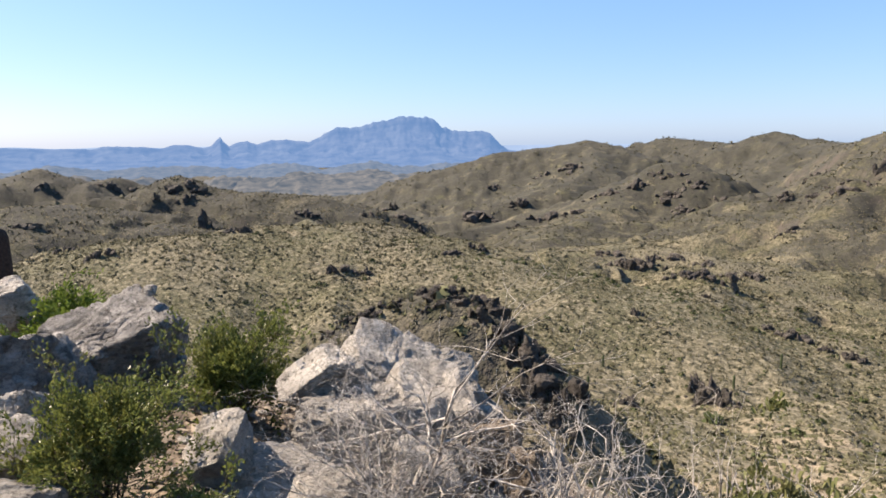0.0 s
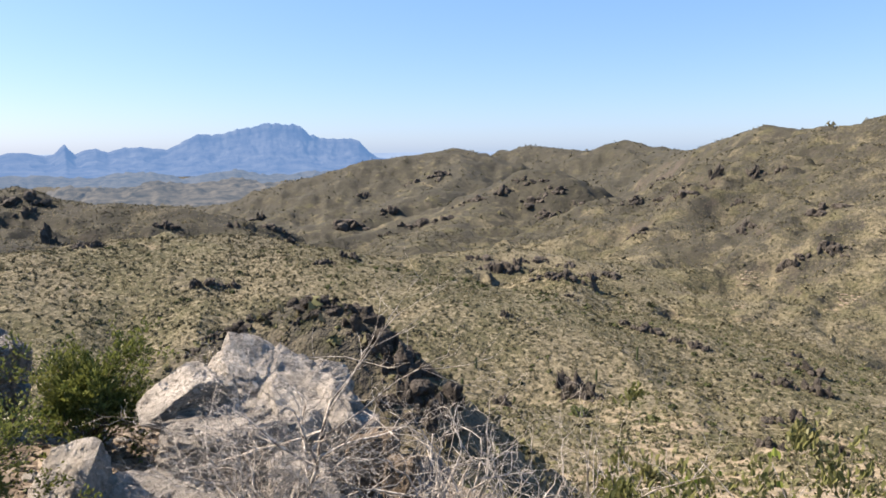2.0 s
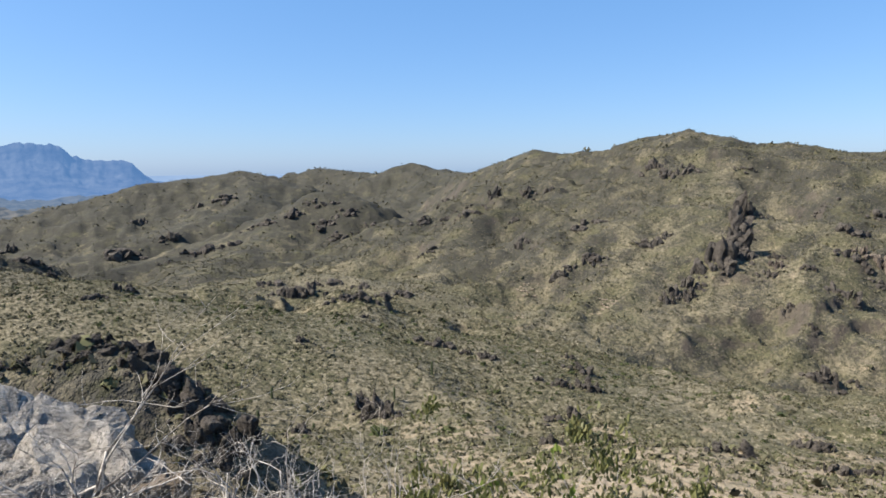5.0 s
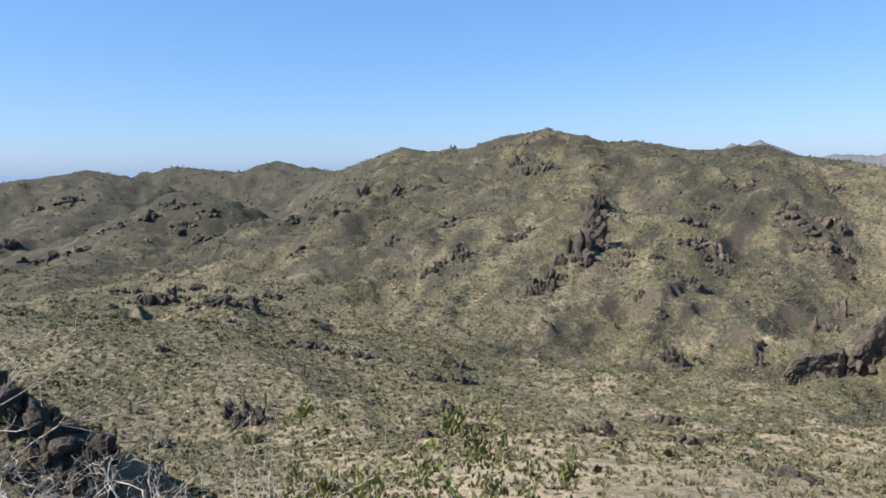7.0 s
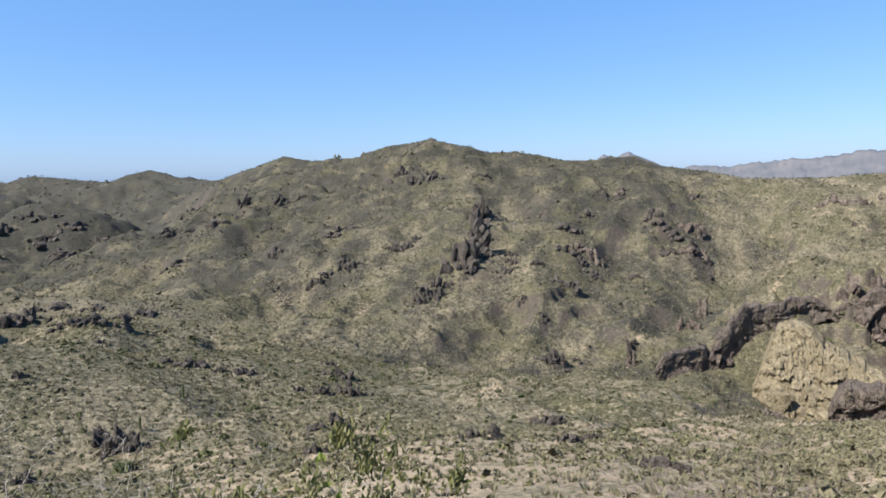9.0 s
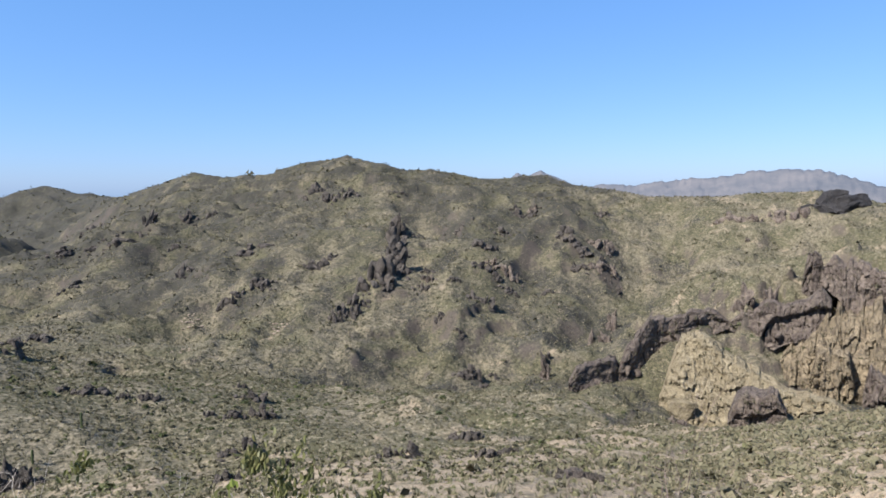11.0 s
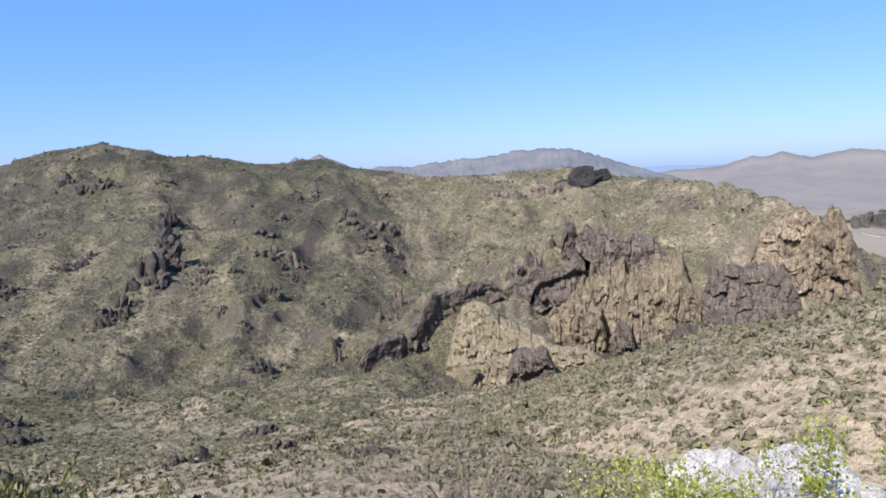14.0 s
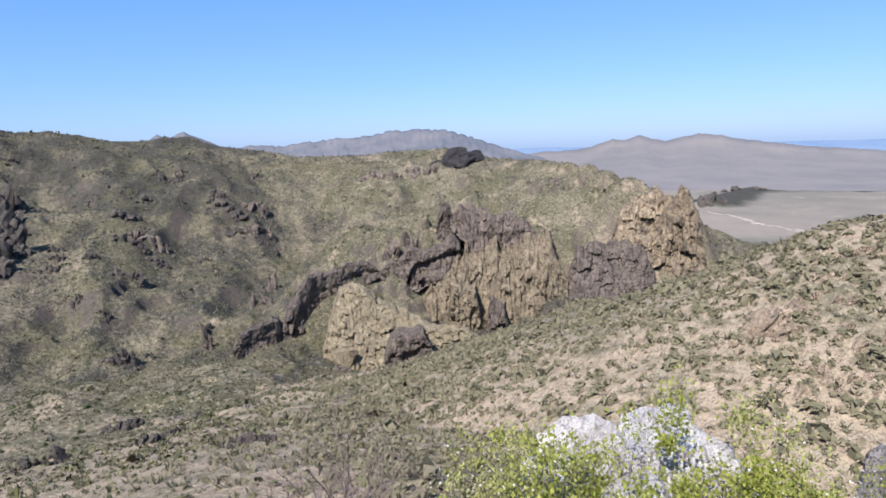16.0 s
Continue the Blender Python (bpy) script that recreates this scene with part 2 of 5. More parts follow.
CACTUS_DEAD = make_wood("dark_weathered_cactus", (0.05, 0.032, 0.026), (0.11, 0.075, 0.06))
# the last colour and its strength are haze, painted in as emission
FAR_BLUE = make_far("haze_blue_far_mountain", (0.03, 0.035, 0.05), (0.09, 0.095, 0.10), (0.155, 0.35, 0.73), 0.52, 110.0)
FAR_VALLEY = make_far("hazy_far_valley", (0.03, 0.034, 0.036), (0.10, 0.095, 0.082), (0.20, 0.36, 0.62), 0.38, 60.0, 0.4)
FAR_FOOT = make_far("hazy_far_foothills", (0.022, 0.024, 0.022), (0.15, 0.134, 0.105), (0.20, 0.31, 0.47), 0.27, 46.0, 0.6)
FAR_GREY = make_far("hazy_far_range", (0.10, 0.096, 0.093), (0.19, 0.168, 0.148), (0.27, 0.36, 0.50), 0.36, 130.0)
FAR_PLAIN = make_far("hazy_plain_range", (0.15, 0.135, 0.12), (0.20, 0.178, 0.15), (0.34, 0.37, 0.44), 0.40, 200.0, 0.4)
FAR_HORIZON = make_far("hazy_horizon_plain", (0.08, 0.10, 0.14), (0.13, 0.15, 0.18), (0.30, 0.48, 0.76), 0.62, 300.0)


# ---- the lie of the land ----
def lattice(ix, iy, seed):
    h = (ix * 374761393 + iy * 668265263 + seed * 1442695041) & 0xFFFFFFFF
    h = ((h ^ (h >> 13)) * 1274126177) & 0xFFFFFFFF
    return ((h ^ (h >> 16)) & 0xFFFF) / 32767.5 - 1.0


def value_noise(x, y, seed):
    x0, y0 = np.floor(x), np.floor(y)
    fx, fy = x - x0, y - y0
    fx, fy = fx * fx * (3 - 2 * fx), fy * fy * (3 - 2 * fy)
    ix, iy = x0.astype(np.int64), y0.astype(np.int64)
    a, b = lattice(ix, iy, seed), lattice(ix + 1, iy, seed)
    c, d = lattice(ix, iy + 1, seed), lattice(ix + 1, iy + 1, seed)
    return (a + (b - a) * fx) + ((c + (d - c) * fx) - (a + (b - a) * fx)) * fy


# Each ridge: slope of its sides, rounding of its crest, the crest as (bearing, distance, height),
# and what covers it: dark rubble and scrub (dark) or bare sandy soil (sand), from 0 to 1.
RIDGES = []


def ridge(slope, rounding, *crest, dark=0.25, sand=0.1):
    RIDGES.append((slope, rounding, [spot(*c) for c in crest], dark, sand))


# the summit underfoot and its shoulders
ridge(0.62, 2.2, (180, 60, -6), (200, 12, -1.5), (0, 0.3, -1.62), (-33, 4.5, -1.75), (-48, 9, -1.9), dark=0.5, sand=0.4)
ridge(0.7, 0.8, (92, 2.6, -2.35), (98, 4.2, -2.4), (108, 4.6, -2.45), (118, 4.4, -2.5), dark=0.1, sand=0.6)
ridge(0.34, 5, (80, 9, -7), (76, 30, -17), (79, 60, -30.5), (80, 100, -41), (80.6, 140, -48), dark=0, sand=0.78)
ridge(0.26, 8, (20, 75, -37), (40, 85, -43), dark=0.36, sand=0.12)
ridge(0.26, 8, (40, 85, -43), (58, 90, -43), (66, 80, -40), dark=0.1, sand=0.3)
ridge(0.5, 4, (80.6, 140, -47.6), (90.6, 130, -36.8), (97.8, 120, -28.6), (106.2, 105, -20.4), (108.7, 100, -19.0), (112.6, 88, -15.4),
      (115.2, 78, -11.6), (118.3, 70, -7.7), (130, 78, -4), (150, 85, -4), dark=0, sand=0.82)
# near knoll and grass hill
ridge(1.15, 1.6, (-11, 48, -14.4), (-7.1, 48, -12.7), (-4.15, 48, -11.8), (-1.2, 48, -11.0), (0.77, 46.6, -10.4), (3.7, 44.5, -10.9), (5.2, 43.5, -12.1),
      (7.2, 42.1, -13.0), (9.1, 40.7, -14.2), (10.65, 39.7, -15.8), (11.7, 39, -17.6), dark=0.74, sand=0)
ridge(0.34, 22, (-45, 240, -44), (-29.1, 230, -38), (-22.3, 240, -31.7), (-15.7, 250, -31.4), (-8.8, 250, -30.8),
      (-4.1, 240, -33.6), (0.8, 220, -36.9), (4.2, 200, -41), dark=0.3, sand=0.06)
ridge(0.36, 18, (4.7, 190, -44.6), (10.5, 190, -41.2), (15.2, 190, -44.4), (19.7, 200, -51.5), (26, 200, -50.9),
      (30.5, 195, -52.6), (35.3, 185, -54.8), (40.2, 180, -57.6), (43.2, 170, -60), dark=0.2, sand=0.08)
# steep crowns of the hills
ridge(0.8, 4, (-22.4, 612, -38), (-21.1, 615, -28.2), (-20.0, 606, -36), dark=1.05)
ridge(0.75, 4, (-31.4, 950, -43), (-30.4, 950, -30.6), (-29.4, 950, -43), dark=1)
ridge(0.75, 4, (-27.3, 990, -50), (-26.2, 990, -44.5), (-25.2, 990, -47), (-24.5, 990, -54), dark=1)
ridge(1.1, 4, (17.0, 896, -37), (17.9, 893, -29.3), (20.0, 893, -28.2), (21.2, 893, -38), dark=1)
ridge(0.65, 6, (10.8, 1490, -12), (12.0, 1490, 0.4), (13.2, 1488, -1.5), (14.2, 1480, -14), dark=1)
ridge(0.65, 5, (24.8, 1490, 6), (25.9, 1490, 17.2), (26.9, 1490, 8.5), dark=1)
# western hills
ridge(0.42, 10, (-25.3, 640, -46), (-21.1, 620, -28.8), (-17.8, 580, -41), (-14.7, 560, -38.6), (-10.6, 540, -42.6),
      (-6.4, 500, -57), (-2.1, 460, -67), dark=1.05)
ridge(0.42, 12, (-45, 900, -50), (-33.1, 950, -40), (-30.5, 950, -31.6), (-27.9, 950, -51), (-25.9, 1000, -46), (-23.6, 1000, -62), dark=1)
ridge(0.34, 14, (-50, 420, -46), (-33.4, 420, -42), (-31.3, 450, -36.4), (-28.7, 470, -37.4), (-26.1, 470, -45.6), (-23, 430, -55), dark=0.95)
# northern hills
ridge(0.38, 12, (-0.2, 1500, -59), (3.2, 1500, -41), (5.5, 1500, -21.6), (8.3, 1500, -14.6), (12, 1500, 0.7), (14.7, 1450, -18), dark=1.0)
ridge(0.38, 12, (14.7, 1700, -21), (18.2, 1700, 8.9), (21.5, 1600, -3.3), (23.6, 1500, -9), dark=1.0)
ridge(0.38, 10, (23.2, 1500, -9), (25.9, 1500, 16), (28.5, 1400, -1.8), (31, 1200, -6), dark=1.0)
ridge(0.36, 10, (29, 1300, -18), (25.4, 1200, -52), (21.3, 1150, -72), dark=0.85)
ridge(0.6, 5, (0.8, 760, -100), (6.5, 800, -94), (10.3, 850, -84), (14, 880, -77), (16, 895, -53), (17.7, 900, -30), (19.8, 900, -28.5),
      (21.7, 900, -43), (23.8, 890, -69), (27, 870, -86), dark=0.95)
ridge(0.34, 10, (16, 880, -56), (13, 760, -80), (9, 640, -94), dark=0.8)
ridge(0.40, 8, (1.8, 1050, -107), (7, 1100, -87.5), (10.3, 1150, -69), (13, 1250, -50), (12, 1500, 0), dark=0.9)
ridge(0.38, 8, (-2, 1300, -112), (2.5, 1320, -92), (6, 1400, -66), (7.5, 1500, -20), dark=0.9)
ridge(0.24, 16, (10.4, 420, -76), (13.2, 400, -65.4), (17.2, 400, -61), (21.6, 380, -62.6), (25.4, 360, -65), (30, 330, -76), dark=0.5)
# the main ridge across the valley, and its spurs
ridge(0.9, 6, (31, 1150, -8), (31.4, 950, -2), (33.7, 850, 11.2), (36.5, 800, 21.6), dark=0.85)
ridge(0.9, 6, (36.5, 800, 21.6), (40.6, 760, 16.2), dark=0.9)
ridge(0.40, 6, (40.6, 760, 16.4), (42.8, 720, 16.8),
      (45.7, 680, 29.6), (48.4, 650, 30.8), (51.7, 640, 25.4), (53.7, 630, 18.8), (56.2, 620, 18.6), (59.5, 610, 12),
      (62.2, 620, 12), (64.9, 640, 13.2), (68.4, 640, 3.6), (71.7, 610, -4.6), dark=0.82)
ridge(0.40, 10, (71.7, 610, -4.6), (76.4, 600, -6), (80.7, 620, -5.8), (84.9, 640, -1), (88.4, 600, -16.8), dark=0.42, sand=0.32)
ridge(0.9, 16, (86.5, 600, -14), (89.8, 560, -13), (93.1, 540, -13), (95.4, 520, -15.6), (97.5, 500, -19.5), dark=0.42, sand=0.32)
# the rim of the canyon
ridge(1.4, 7, (83, 462, -44), (86, 452, -36.5), (90, 444, -33), (95, 446, -31), dark=0.35, sand=0.35)
ridge(0.8, 7, (95, 446, -31), (98, 470, -24), (100, 452, -28.5), dark=0.35, sand=0.35)
ridge(1.6, 6, (100, 452, -28), (101.6, 440, -31), (102.4, 432, -38), dark=0.35, sand=0.35)
ridge(0.6, 1.5, (48.0, 648, 30.6), (48.45, 648, 33.2), (48.9, 648, 30.6), dark=0.75)
ridge(0.9, 5, (74, 400, -72), (77, 395, -62), (80, 400, -52), (83, 420, -44), dark=0.3, sand=0.3)
ridge(0.42, 8, (48.4, 590, 6), (51.6, 500, -18), (51.7, 450, -39), (49.9, 410, -59.6), (46.6, 360, -71.5), (43.2, 310, -84), dark=0.56, sand=0.2)
ridge(0.48, 8, (40.6, 700, -1), (38.5, 620, -33), (35.5, 540, -58), (34.5, 460, -74), dark=0.8)
ridge(0.5, 7, (37.5, 760, -30), (33, 730, -57), (29.9, 710, -72), (27.2, 690, -90), dark=0.6)
ridge(0.42, 8, (60, 600, 8), (62.3, 480, -43.6), (57.7, 430, -57.3), (56.3, 390, -68.6), (59.1, 340, -83), (56.3, 310, -88), dark=0.5, sand=0.2)
ridge(0.42, 8, (67, 600, -2), (69.9, 520, -40.4), (71.7, 470, -64.2), (74.5, 420, -75), (72.1, 370, -88), (67.8, 330, -91), dark=0.46, sand=0.2)
# the scrubby bank under the overhang
ridge(0.75, 3, (70.6, 309, -94), (71.5, 315, -91), (72.2, 322, -88.5), (73.2, 331, -84), (74.4, 342, -79.5), (75.8, 350, -76.5), (77.0, 358, -74.5), (78.2, 366, -72.5),
      dark=0.4, sand=0.2)
# outliers on the eastern plain
ridge(0.30, 20, (104, 1480, -125), (107.3, 1500, -119), (110.1, 1900, -124), (115.8, 1900, -138), dark=1.0)


# bearing, distance, width and height of the rock outcrops, hill by hill
SPUR_ROCKS = [
    (60.1, 417.7, 17.49, 5.6), (59.1, 388.3, 9.75, 8.45), (60.3, 386.5, 9.71, 7.77), (56.1, 364.6, 6.1, 5.49),
    (57.6, 347.6, 5.82, 4.66), (59.0, 316.5, 10.6, 10.6), (58.0, 315.4, 10.56, 4.22), (60.5, 324.3, 5.43, 3.8),
    (65.1, 331.6, 4.44, 9.44), (67.2, 470.7, 23.64, 7.88), (66.3, 478.5, 16.02, 6.41), (68.1, 455.1, 15.24, 6.1),
    (70.0, 459.0, 11.53, 6.92), (69.8, 490.9, 9.86, 6.58), (70.9, 453.2, 3.79, 6.07), (62.5, 522.8, 8.75, 8.75),
    (63.5, 520.8, 17.44, 5.23), (61.1, 483.8, 24.3, 3.24), (57.2, 490.8, 32.88, 2.47), (53.4, 480.6, 24.14, 2.41),
    (60.1, 448.1, 18.76, 5.25), (54.3, 390.1, 9.8, 5.23), (55.0, 417.4, 8.39, 4.19), (57.2, 396.3, 9.95, 3.32),
    (62.0, 413.7, 13.86, 3.46), (65.3, 420.4, 8.45, 3.52), (69.5, 556.0, 13.96, 7.45),
]
CREST_ROCKS = [
    (45.5, 572.4, 23.96, 7.67), (47.3, 554.5, 23.21, 9.28), (48.7, 554.6, 13.93, 7.43), (52.5, 552.3, 18.5, 2.77),
    (38.9, 399.1, 16.71, 6.68), (41.2, 403.0, 16.87, 6.75), (35.2, 471.2, 15.78, 7.89), (31.3, 600.8, 30.18, 6.04),
    (34.9, 534.4, 13.42, 5.37), (29.5, 767.9, 38.57, 5.14), (32.9, 614.9, 10.3, 15.44), (35.8, 609.1, 12.24, 13.26),
    (37.5, 600.8, 12.07, 6.04), (45.3, 423.4, 17.72, 7.09), (46.7, 428.0, 10.75, 4.3), (40.8, 465.5, 23.38, 6.24),
]
LEDGE_ROCKS = [
    (15.5, 361.7, 22.26, 8.27), (17.3, 359.1, 15.78, 8.21), (19.5, 249.6, 10.97, 4.83), (21.7, 247.3, 10.87, 4.78),
    (23.4, 250.3, 8.8, 3.96), (25.0, 350.0, 12.31, 3.69), (13.6, 382.7, 16.82, 4.04), (18.6, 375.2, 19.79, 3.96),
    (21.2, 367.2, 12.91, 3.23), (16.6, 174.6, 4.6, 3.07), (22.0, 224.5, 4.74, 1.97),
]
GULLY_ROCKS = [
    (28.3, 193.9, 8.93, 3.57), (26.2, 197.0, 4.35, 2.54), (32.5, 188.5, 6.95, 2.43), (30.5, 189.3, 4.18, 2.09),
    (40.1, 194.6, 8.96, 4.66), (39.2, 219.5, 4.04, 2.83), (36.8, 176.6, 3.25, 2.28), (38.7, 173.8, 5.44, 3.2),
    (41.1, 175.9, 7.13, 4.21), (38.8, 126.1, 6.97, 3.95), (38.0, 91.3, 3.36, 2.52), (42.7, 99.1, 2.19, 1.28),
]
NEAR_ROCKS = [
    (21.9, 147, 5.5, 6.5), (22.5, 142, 5.5, 5.5), (23.1, 138.5, 4.5, 4.5), (23.8, 137.8, 5.08, 3.81), (15.7, 115.9, 4.27, 2.78),
    (53.3, 78.6, 2.17, 3.18), (51.9, 74.9, 3.45, 1.79), (58.2, 156.7, 8.66, 2.89), (59.7, 77.4, 3.56, 2.14),
    (62.1, 97.4, 3.59, 1.79), (67.7, 56.3, 3.63, 1.35), (69.5, 55.5, 1.53, 1.02), (65.9, 60.1, 1.66, 0.78),
]
WEST_ROCKS = [
    (-8.2, 202.7, 10.69, 4.28), (-6.5, 202.6, 4.27, 2.49), (-19.5, 464.8, 9.81, 16.34), (-16.6, 248.2, 8.73, 3.05),
    (-17.5, 248.9, 6.56, 2.19), (-20.8, 588.8, 31.06, 10.35), (-20.8, 566.4, 19.92, 8.96), (-23.3, 564.9, 9.93, 5.96),
    (-27.1, 228.7, 8.04, 4.02), (-31.4, 412.6, 18.14, 3.63), (-29.6, 257.5, 6.79, 3.17), (-11.6, 506.2, 17.8, 6.23),
    (0.8, 216.5, 7.61, 2.66), (-6.4, 504.0, 10.63, 8.86), (-2.1, 270.4, 5.7, 3.33), (-3.1, 578.4, 25.42, 7.12),
    (-4.5, 1281.5, 33.8, 18.03), (3.2, 237.3, 8.35, 3.76), (3.0, 1024.6, 54.04, 18.01), (6.3, 1058.9, 33.51, 16.76),
    (10.7, 1280.6, 45.03, 13.51), (8.4, 1326.8, 34.99, 14.0), (4.1, 1313.8, 34.65, 11.55), (8.4, 808.9, 42.67, 8.53),
    (10.8, 786.3, 34.56, 6.91), (13.0, 845.8, 44.61, 7.43), (6.1, 776.4, 20.48, 6.83), (-30.4, 889.3, 23.45, 7.82),
    (-26.4, 952.2, 33.48, 8.37), (-24.4, 967.5, 20.41, 6.8),
]
CONE_ROCKS = [
    (18.7, 874.2, 65.87, 7.32), (20.0, 843.8, 42.39, 7.06), (18.4, 833.9, 34.91, 8.38), (20.5, 810.2, 47.48, 8.14),
    (16.2, 857.8, 28.73, 10.05), (22.2, 825.4, 20.73, 5.53), (26.6, 643.2, 21.54, 5.38), (27.1, 490.2, 16.42, 3.28),
    (28.8, 637.8, 42.72, 4.27), (30.9, 610.1, 30.64, 4.09),
]
SCAR_ROCKS = [
    (50.5, 258, 3.6, 5.8), (50.8, 323, 3.3, 5.6), (35.4, 392, 8.7, 4.7), (34.9, 327, 5.6, 3.3), (30.6, 367, 5, 2.5),
    (36.6, 227, 2, 1.6), (42.7, 354, 9, 4.8), (66.2, 388, 4, 9.9), (66.2, 416, 3.5, 7.7), (62.1, 205, 2.9, 5.4),
    (62.6, 285, 3, 5),
]
CANYON_ROCKS = [
    (80.5, 383, 10.6, 9.2), (82.4, 388, 9.3, 12.7), (83.5, 388, 7.2, 10.1), (79.4, 545, 20.1, 4.7),
    (83.4, 554, 25.5, 7.2), (81.2, 546, 12.1, 4.8), (69.5, 493, 18.2, 8.6), (70.8, 463, 6.8, 7.1),
    (69.0, 456, 12.6, 5.0), (70.5, 406, 6.7, 9.7), (69.5, 386, 11.4, 9.2), (65.0, 319, 3.5, 9.0),
    (88.7, 375, 5.5, 5.7), (90.2, 374, 4.8, 4.9), (90.7, 395, 10.9, 3.4), (97.7, 396, 10.9, 3.4),
    (94.5, 479, 10.6, 3.1), (75.7, 285, 8.9, 3.1), (76.5, 93, 1.0, 1.0), (80.7, 508, 4.7, 3.3),
    (61.6, 426, 15.7, 5.6), (60.4, 429, 7.9, 4.7), (64.1, 525, 9.7, 4.6), (55.0, 402, 7.4, 4.4),
    (98.2, 382, 9.1, 5.0), (93.5, 384, 7.1, 4.2),
]
SLOPE_ROCKS = [
    (110.7, 55.5, 2.67, 2.67), (111.4, 56.1, 2.7, 3.03), (112.4, 57.2, 2.54, 2.76), (110.2, 55.2, 2.12, 1.38),
    (115.8, 58.0, 3.91, 1.45), (114.2, 51.3, 3.95, 1.19), (116.9, 50.3, 3.39, 0.97), (113.7, 49.1, 3.31, 1.13),
    (118.1, 54.5, 4.72, 1.26), (115.4, 60.7, 3.51, 1.4), (117.1, 63.8, 3.68, 1.11), (108.5, 53.7, 2.07, 0.83),
]
PLAIN_ROCKS = [
    (105.9, 1421, 59.7, 33.4), (107, 1452, 48.8, 31.7), (109.3, 1837, 107.8, 15.4),
]
KNOBS = SPUR_ROCKS + CREST_ROCKS + LEDGE_ROCKS + GULLY_ROCKS + NEAR_ROCKS + WEST_ROCKS + CONE_ROCKS + CANYON_ROCKS + PLAIN_ROCKS


def land(x, y, cover=False):
    """Height of the ground at the places x, y (arrays), and on demand what covers it there."""
    x, y = np.asarray(x, float), np.asarray(y, float)
    r = np.hypot(x, y)
    wob = np.clip((r - 25) / 150, 0, 1)
    wx = x + wob * (7 * value_noise(x / 55, y / 55, 3) + 3 * value_noise(x / 19, y / 19, 4))
    wy = y + wob * (7 * value_noise(x / 55, y / 55, 5) + 3 * value_noise(x / 19, y / 19, 6))
    floor = -88 - 44 * np.clip((r - 280) / 750, 0, 1) + 3 * value_noise(x / 160, y / 160, 8)
    k = np.clip(r * 0.011, 0.25, 4.0)
    total = np.ones_like(r)
    best = floor.copy()
    soft, falls = [floor], [np.zeros_like(r)]
    for slope, rounding, crest, _, _ in RIDGES:
        sides, downs = [], []
        for p, q in zip(crest, crest[1:]):
            ex, ey = q.x - p.x, q.y - p.y
            u = np.clip(((wx - p.x) * ex + (wy - p.y) * ey) / (ex * ex + ey * ey), 0, 1)
            d2 = (wx - p.x - u * ex) ** 2 + (wy - p.y - u * ey) ** 2
            down = slope * (np.sqrt(d2 + rounding ** 2) - rounding)
            sides.append(p.z + u * (q.z - p.z) - down)
            downs.append(down)
        top = np.maximum.reduce(sides)
        share = [np.exp(np.clip((side - top) / 3, -20, 0)) for side in sides]
        fall = sum(w * down for w, down in zip(share, downs)) / sum(share)
        soft.append(top)
        falls.append(fall)
        np.maximum(best, top, out=best)
    weights = [np.exp(np.clip((s - best) / k, -30, 0)) for s in soft]
    total = sum(weights)
    dark = (0.4 * weights[0] + sum(w * rd[3] for w, rd in zip(weights[1:], RIDGES))) / total
    z = best + k * np.log(total) * 0.6
    drop = sum(w * f for w, f in zip(weights, falls)) / total
    # gullies and small roughness, finer and weaker close by
    rough = np.zeros_like(r)
    calm = np.clip(drop / 22, 0.2, 1.0) * np.clip(0.45 + (r - 60) / 400, 0.45, 1.0)
    for i, (size, amount) in enumerate(((130, 7.0), (60, 9.5), (28, 5.5), (13, 2.2), (6, 0.7), (2.4, 0.14), (0.9, 0.06))):
        near = np.clip((r - size * 0.8) / (size * 1.6), 0.0 if size > 5 else 0.35, 1)
        n = value_noise(x / size + 17.3 * i, y / size - 9.1 * i, 20 + i)
        m = value_noise(x / size * 1.7 - 5.3, y / size * 1.7 + 3.1, 40 + i)
        rough += near * amount * ((1 - 2 * np.abs(n)) * 0.6 + 0.5 * m)
    # spurs and gullies that run down the long flank of the main ridge
    bearing = np.degrees(np.arctan2(x, y))
    flank = np.clip((bearing - 26) / 6, 0, 1) * np.clip((84 - bearing) / 8, 0, 1) * np.clip((r - 230) / 90, 0, 1) * np.clip((690 - r) / 90, 0, 1)
    for i, (size, amount) in enumerate(((62, 6.0), (25, 2.2))):
        slant = np.radians(bearing) * 460 - 0.32 * r + 10 * value_noise(x / 70, y / 70, 91 + i)
        rough += flank * amount * (0.55 - np.abs(value_noise(slant / size, r / (4.5 * size), 93 + i)) * 1.6)
    z = z + rough * calm
    # the head of the canyon
    z = z - 22 * np.exp(-((r - 235) / 45) ** 2 - ((np.degrees(np.arctan2(x, y)) - 79) / 6.5) ** 2)
    # the ground humps up round every outcrop
    for b, d, w, h in KNOBS:
        c = spot(b, d)
        reach = 1.3 * w
        i = np.nonzero((np.abs(x - c.x) < reach) & (np.abs(y - c.y) < reach))[0]
        if len(i):
            a = radians(b)
            dx, dy = x[i] - c.x, y[i] - c.y
            across, away = dx * math.cos(a) - dy * math.sin(a), dx * math.sin(a) + dy * math.cos(a)
            z[i] += 0.28 * h * np.exp(-(across / (0.42 * w)) ** 2 - ((away - 0.12 * w) / (0.36 * w)) ** 2)
    # broken, blocky ground round the canyon
    wild = np.clip((bearing - 69) / 6, 0, 1) * np.clip((108 - bearing) / 4, 0, 1) * np.clip((r - 335) / 30, 0, 1) * np.clip((560 - r) / 110, 0, 1)
